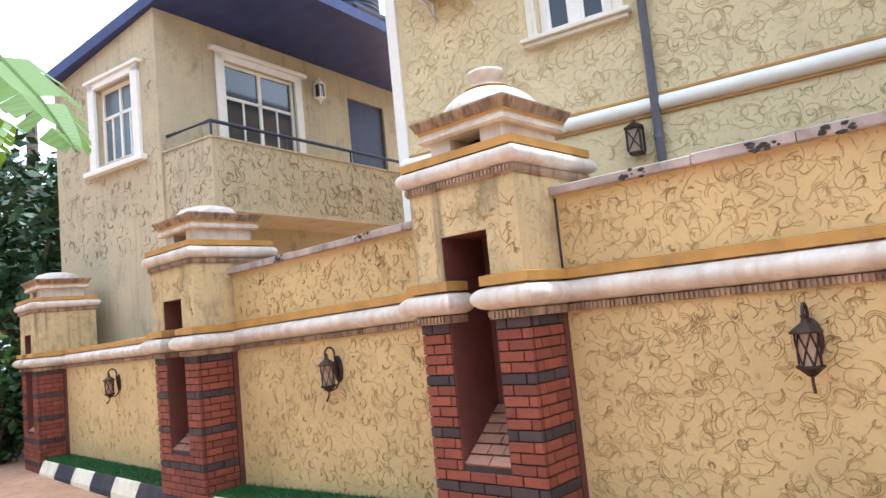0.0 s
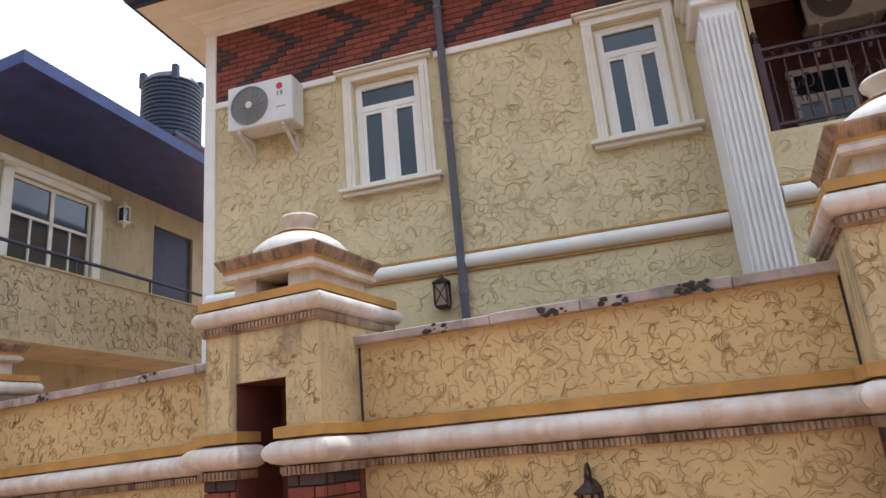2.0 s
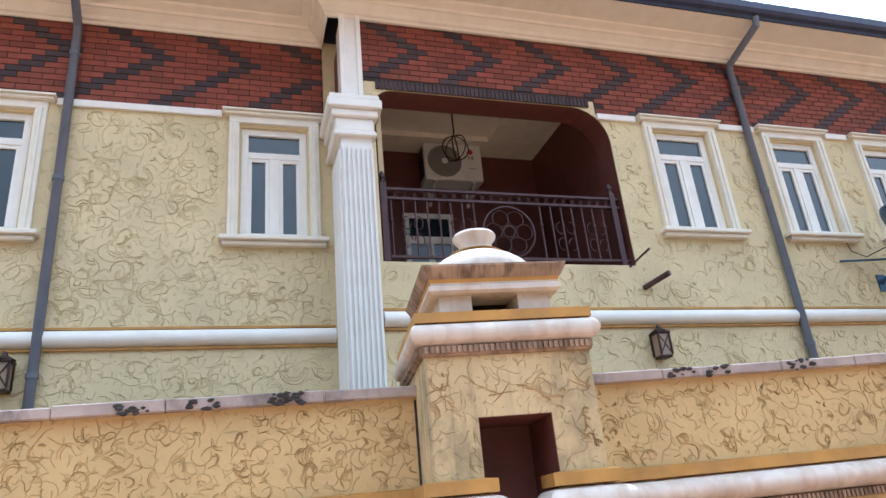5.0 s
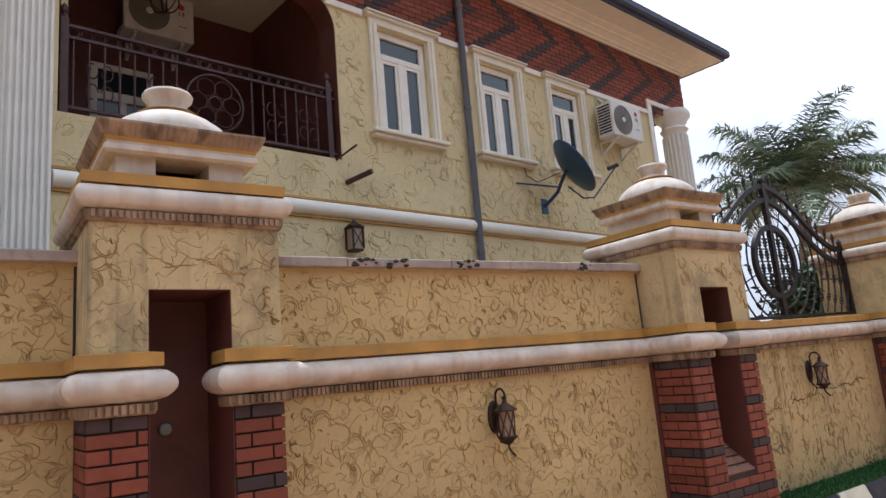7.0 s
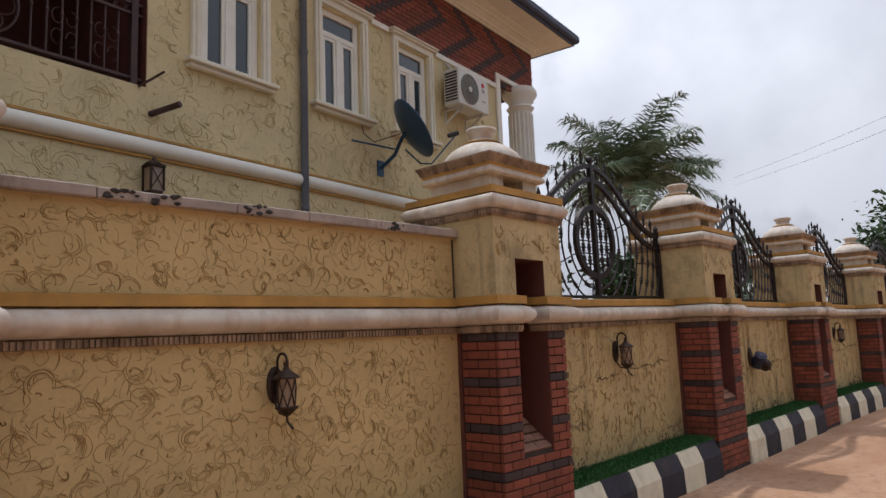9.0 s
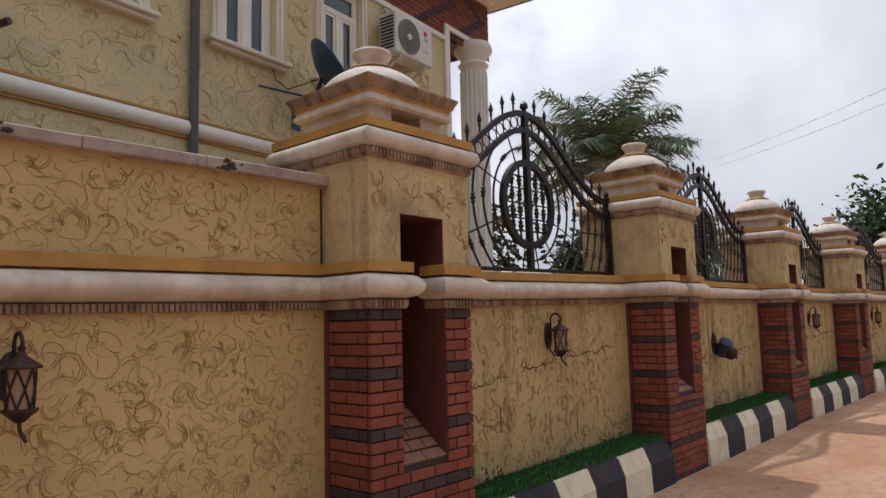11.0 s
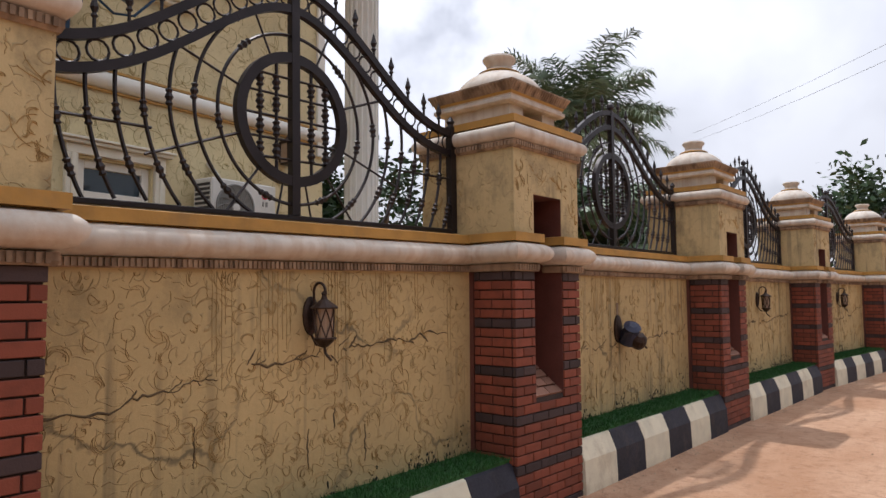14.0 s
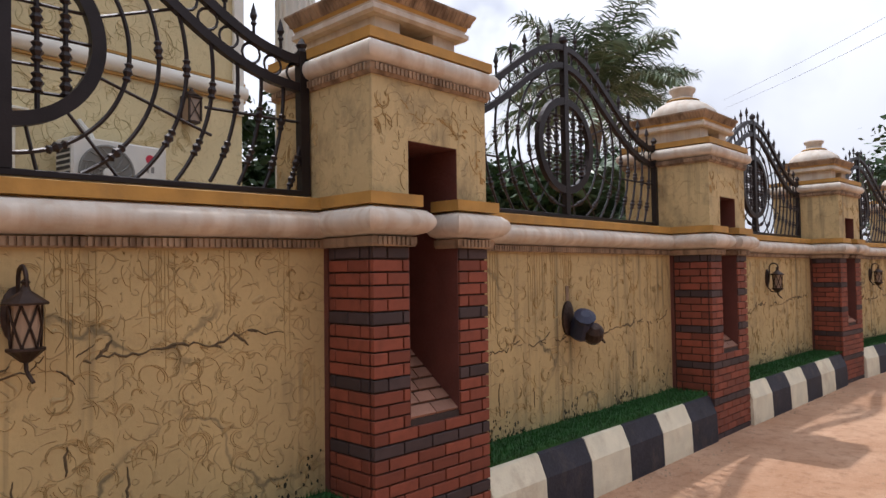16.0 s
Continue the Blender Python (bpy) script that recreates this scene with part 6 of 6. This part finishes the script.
for i in range(len(PILLARS) - 1):
    if i > 7:
        continue
    m, a, b = bay_frame(i)
    w = bpy.data.objects["wall_fence_%d" % (i + 1)]
    tall = 1 <= i <= 3
    n = 520 if i in (2, 3, 4) else 380
    add_curls(w, pose(0, -0.0305, 0), curls(a + 0.02, b - 0.02, 0.38, 1.65, int(n * 1.5) if tall else n, 50 + i, 0.78, None, 0.8), STROKE)
    if tall:
        add_curls(w, pose(0, -0.0305, 0), curls(a + 0.02, b - 0.02, 1.94, 2.37, 290, 80 + i, 0.62, None, 0.8), STROKE)
    elif i:
        # combed drip grooves, a long crack and moss at the foot
        rnd = random.Random(200 + i)
        bm = bmesh.new()
        for _ in range(9):
            cx = rnd.uniform(a + 0.1, b - 0.15)
            for k in range(rnd.randint(2, 6)):
                x = cx + 0.028 * k + rnd.uniform(-0.006, 0.006)
                top, ln = 1.655, rnd.uniform(0.08, 0.62)
                stroke(bm, [(x + rnd.gauss(0, 0.0012), top - ln * j / 12) for j in range(13)], rnd.uniform(0.0015, 0.0035), 0.003)
        add_curls(w, pose(0, -0.0305, 0), bm, STROKE, "drip_grooves")
        bm = bmesh.new()
        z = rnd.uniform(0.92, 1.0)
        x, run = a + 0.02, []
        while x < b - 0.05:
            run.append((x, z))
            x += 0.025
            z += rnd.gauss(0.002, 0.011)
        for j in range(0, len(run) - 8, 9):
            if rnd.random() < 0.78:
                stroke(bm, run[j:j + 10], rnd.uniform(0.003, 0.011), 0.005)
            for _ in range(rnd.choice((0, 1, 2, 3))):
                x, z = run[j + rnd.randint(0, 8)]
                way = rnd.uniform(-1, 1)
                stroke(bm, [(x + 0.012 * q * math.cos(way), z + rnd.gauss(0, 0.004) + 0.012 * q * math.sin(way)) for q in range(rnd.randint(4, 9))], rnd.uniform(0.003, 0.01), 0.004)
        for _ in range(4):
            x, z = rnd.uniform(a + 0.3, b - 0.2), rnd.uniform(0.45, 0.9)
            stroke(bm, [(x + rnd.gauss(0, 0.004), z + 0.02 * j) for j in range(rnd.randint(6, 13))], rnd.uniform(0.004, 0.009), 0.004)
        add_curls(w, pose(0, -0.0305, 0), bm, CRACK, "wall_cracks")
        bm = bmesh.new()
        for _ in range(420):
            x = rnd.uniform(a + 0.02, b - 0.02)
            patch = noise.noise((x * 2.3 + 7 * i, 3.1, 0))
            if patch < -0.05 and x < b - 0.3:
                continue
            zz = 0.37 + abs(rnd.gauss(0, 0.05)) * (1.0 + 1.3 * max(0, patch) + (1.2 if x > b - 0.3 else 0))
            r = rnd.uniform(0.004, 0.014)
            k = rnd.randint(5, 7)
            ring = [bm.verts.new((x + r * math.cos(6.283 * j / k) * rnd.uniform(0.6, 1.2), 0.001, zz + 1.5 * r * math.sin(6.283 * j / k) * rnd.uniform(0.6, 1.2))) for j in range(k)]
            tip = bm.verts.new((x, -0.005, zz))
            for j in range(k):
                bm.faces.new((ring[j], ring[(j + 1) % k], tip))
        add_curls(w, pose(0, -0.0305, 0), bm, MOSS_DARK, "moss_patches")

# pillars share their marks
for root in (proto, plain_cap):
    front = curls(-0.43, 0.43, 1.95, 2.51, 70, 301, 0.75, keep=lambda x, z: not (abs(x) < 0.21 and z < 2.235))
    sides = curls(-0.42, -0.02, 1.95, 2.51, 40, 302, 0.85)
    sides2 = curls(0.02, 0.42, 1.95, 2.51, 40, 303, 0.85)
    targets = [root] + [o for o in scene.objects if o.parent is None and o is not root and o.name.startswith("fence_pillar") and any(c.data == root.children[0].data for c in o.children)]
    for mesh, mm in ((mesh_of(front, STROKE, "trowel_relief"), pose(0, -DEEP - 0.0005, 0)), (mesh_of(sides, STROKE, "trowel_relief"), pose(-HALF - 0.0005, 0, 0, 0, 0, -90) @ pose(0, 0, 0)), (mesh_of(sides2, STROKE, "trowel_relief"), pose(HALF + 0.0005, 0, 0, 0, 0, 90))):
        for o in targets:
            c = new("trowel_relief", mesh)
            c.parent, c.matrix_basis = o, mm
            tagged(c, "curling trowel marks in the plaster", kind="stuff")

# neighbour's stained walls
add_curls(nb, pose(0, -0.0005, 0), curls(NL + 0.1, -0.42, 3.0, 6.35, 420, 351, 1.2, lambda x, z: not (-2.42 < x < -0.72 and 4.5 < z < 6.25), 1.6), STROKE_TAN)
add_curls(nb, pose(0.7505, 0, 0, 0, 0, 90), curls(0.1, 4.9, 3.52, 4.55, 420, 352, 1.2, None, 1.6), STROKE_TAN)
add_curls(nb, pose(0, 0.0495, 0), curls(-0.38, 0.74, 3.52, 4.55, 110, 353, 1.2, None, 1.6), STROKE_TAN)

# house front
def clear_of(holes):
    return lambda x, z: not any(h[0] - 0.02 < x < h[1] + 0.02 and h[2] - 0.02 < z < h[3] + 0.02 for h in holes)


trim_l = [(w[0] - 0.03, w[1] + 0.03, ZS, 5.8) for w in WIN_L] + [(-6, 1, 3.29, 3.51)]
trim_r = [(w[0] - 0.03, w[1] + 0.03, ZS, 5.8) for w in WIN_R] + [(-1, 10, 3.29, 3.51), (BALC[0], BALC[1], BALC[2] - 0.02, 5.9), (GWIN[0] - 0.04, GWIN[1] + 0.04, GWIN[2], GWIN[3] + 0.08)]
add_curls(house, pose(0, LV - 0.0005, 0), curls(-5.4, -0.28, 2.4, 5.68, 1500, 401, 1.35, clear_of(trim_l), 1.35), STROKE_HOUSE)
add_curls(house, pose(0, -0.0005, 0), curls(0.12, 8.45, 2.0, 5.68, 2100, 402, 1.35, clear_of(trim_r), 1.35), STROKE_HOUSE)

# ---- broken patches of the coping, with weathered lumps ----
for i, spots in ((2, (0.55, 1.3, 1.62, 2.05)), (3, (0.7, 0.95, 1.5, 2.6)), (1, (0.9, 2.0))):
    m, a, b = bay_frame(i)
    w = bpy.data.objects["wall_fence_%d" % (i + 1)]
    for k, s in enumerate(spots):
        rnd = random.Random(i * 10 + k)
        big = (i, k) == (2, 3)
        bm = bmesh.new()
        for _ in range(26 if big else 12):
            cx, cz = a + s + rnd.uniform(-0.09, 0.09), 2.434 + rnd.uniform(-0.03, 0.026)
            r = rnd.uniform(0.007, 0.017)
            t = bmesh.new()
            bmesh.ops.create_icosphere(t, subdivisions=1, radius=r)
            for v in t.verts:
                v.co = Vector((v.co.x * 1.5, v.co.y * 0.35, v.co.z * 0.8)) * rnd.uniform(0.8, 1.25)
            join_into(bm, t, Matrix.Translation((cx, -0.085 - rnd.uniform(0, 0.008), cz)))
        ob = part("broken_coping_patch", bm, COPING_DARK, w, "blackened broken patch of coping")
        ob["kind"] = "stuff"

# ---- grit and small stones along the kerb and on the road ----
rnd = random.Random(77)
bm = bmesh.new()
for _ in range(900):
    near = rnd.random() < 0.5
    x = rnd.uniform(5, 26)
    y = 3.68 - abs(rnd.gauss(0, 0.12)) - max(0, x - 17) * 0.06 if near else rnd.uniform(-2.5, 3.5)
    r = rnd.uniform(0.004, 0.016)
    t = bmesh.new()
    v = [t.verts.new((r * math.cos(2.1 * k) * rnd.uniform(0.7, 1.2), r * math.sin(2.1 * k) * rnd.uniform(0.7, 1.2), 0)) for k in range(3)]
    tip = t.verts.new((0, 0, r * rnd.uniform(0.5, 1)))
    for k in range(3):
        t.faces.new((v[k], v[(k + 1) % 3], tip))
    join_into(bm, t, Matrix.Translation((x, y, 0.001)))
grit = part("road_grit", bm, GRIT)
tagged(grit, "scattered grit and small stones on the street", "grit", kind="stuff")
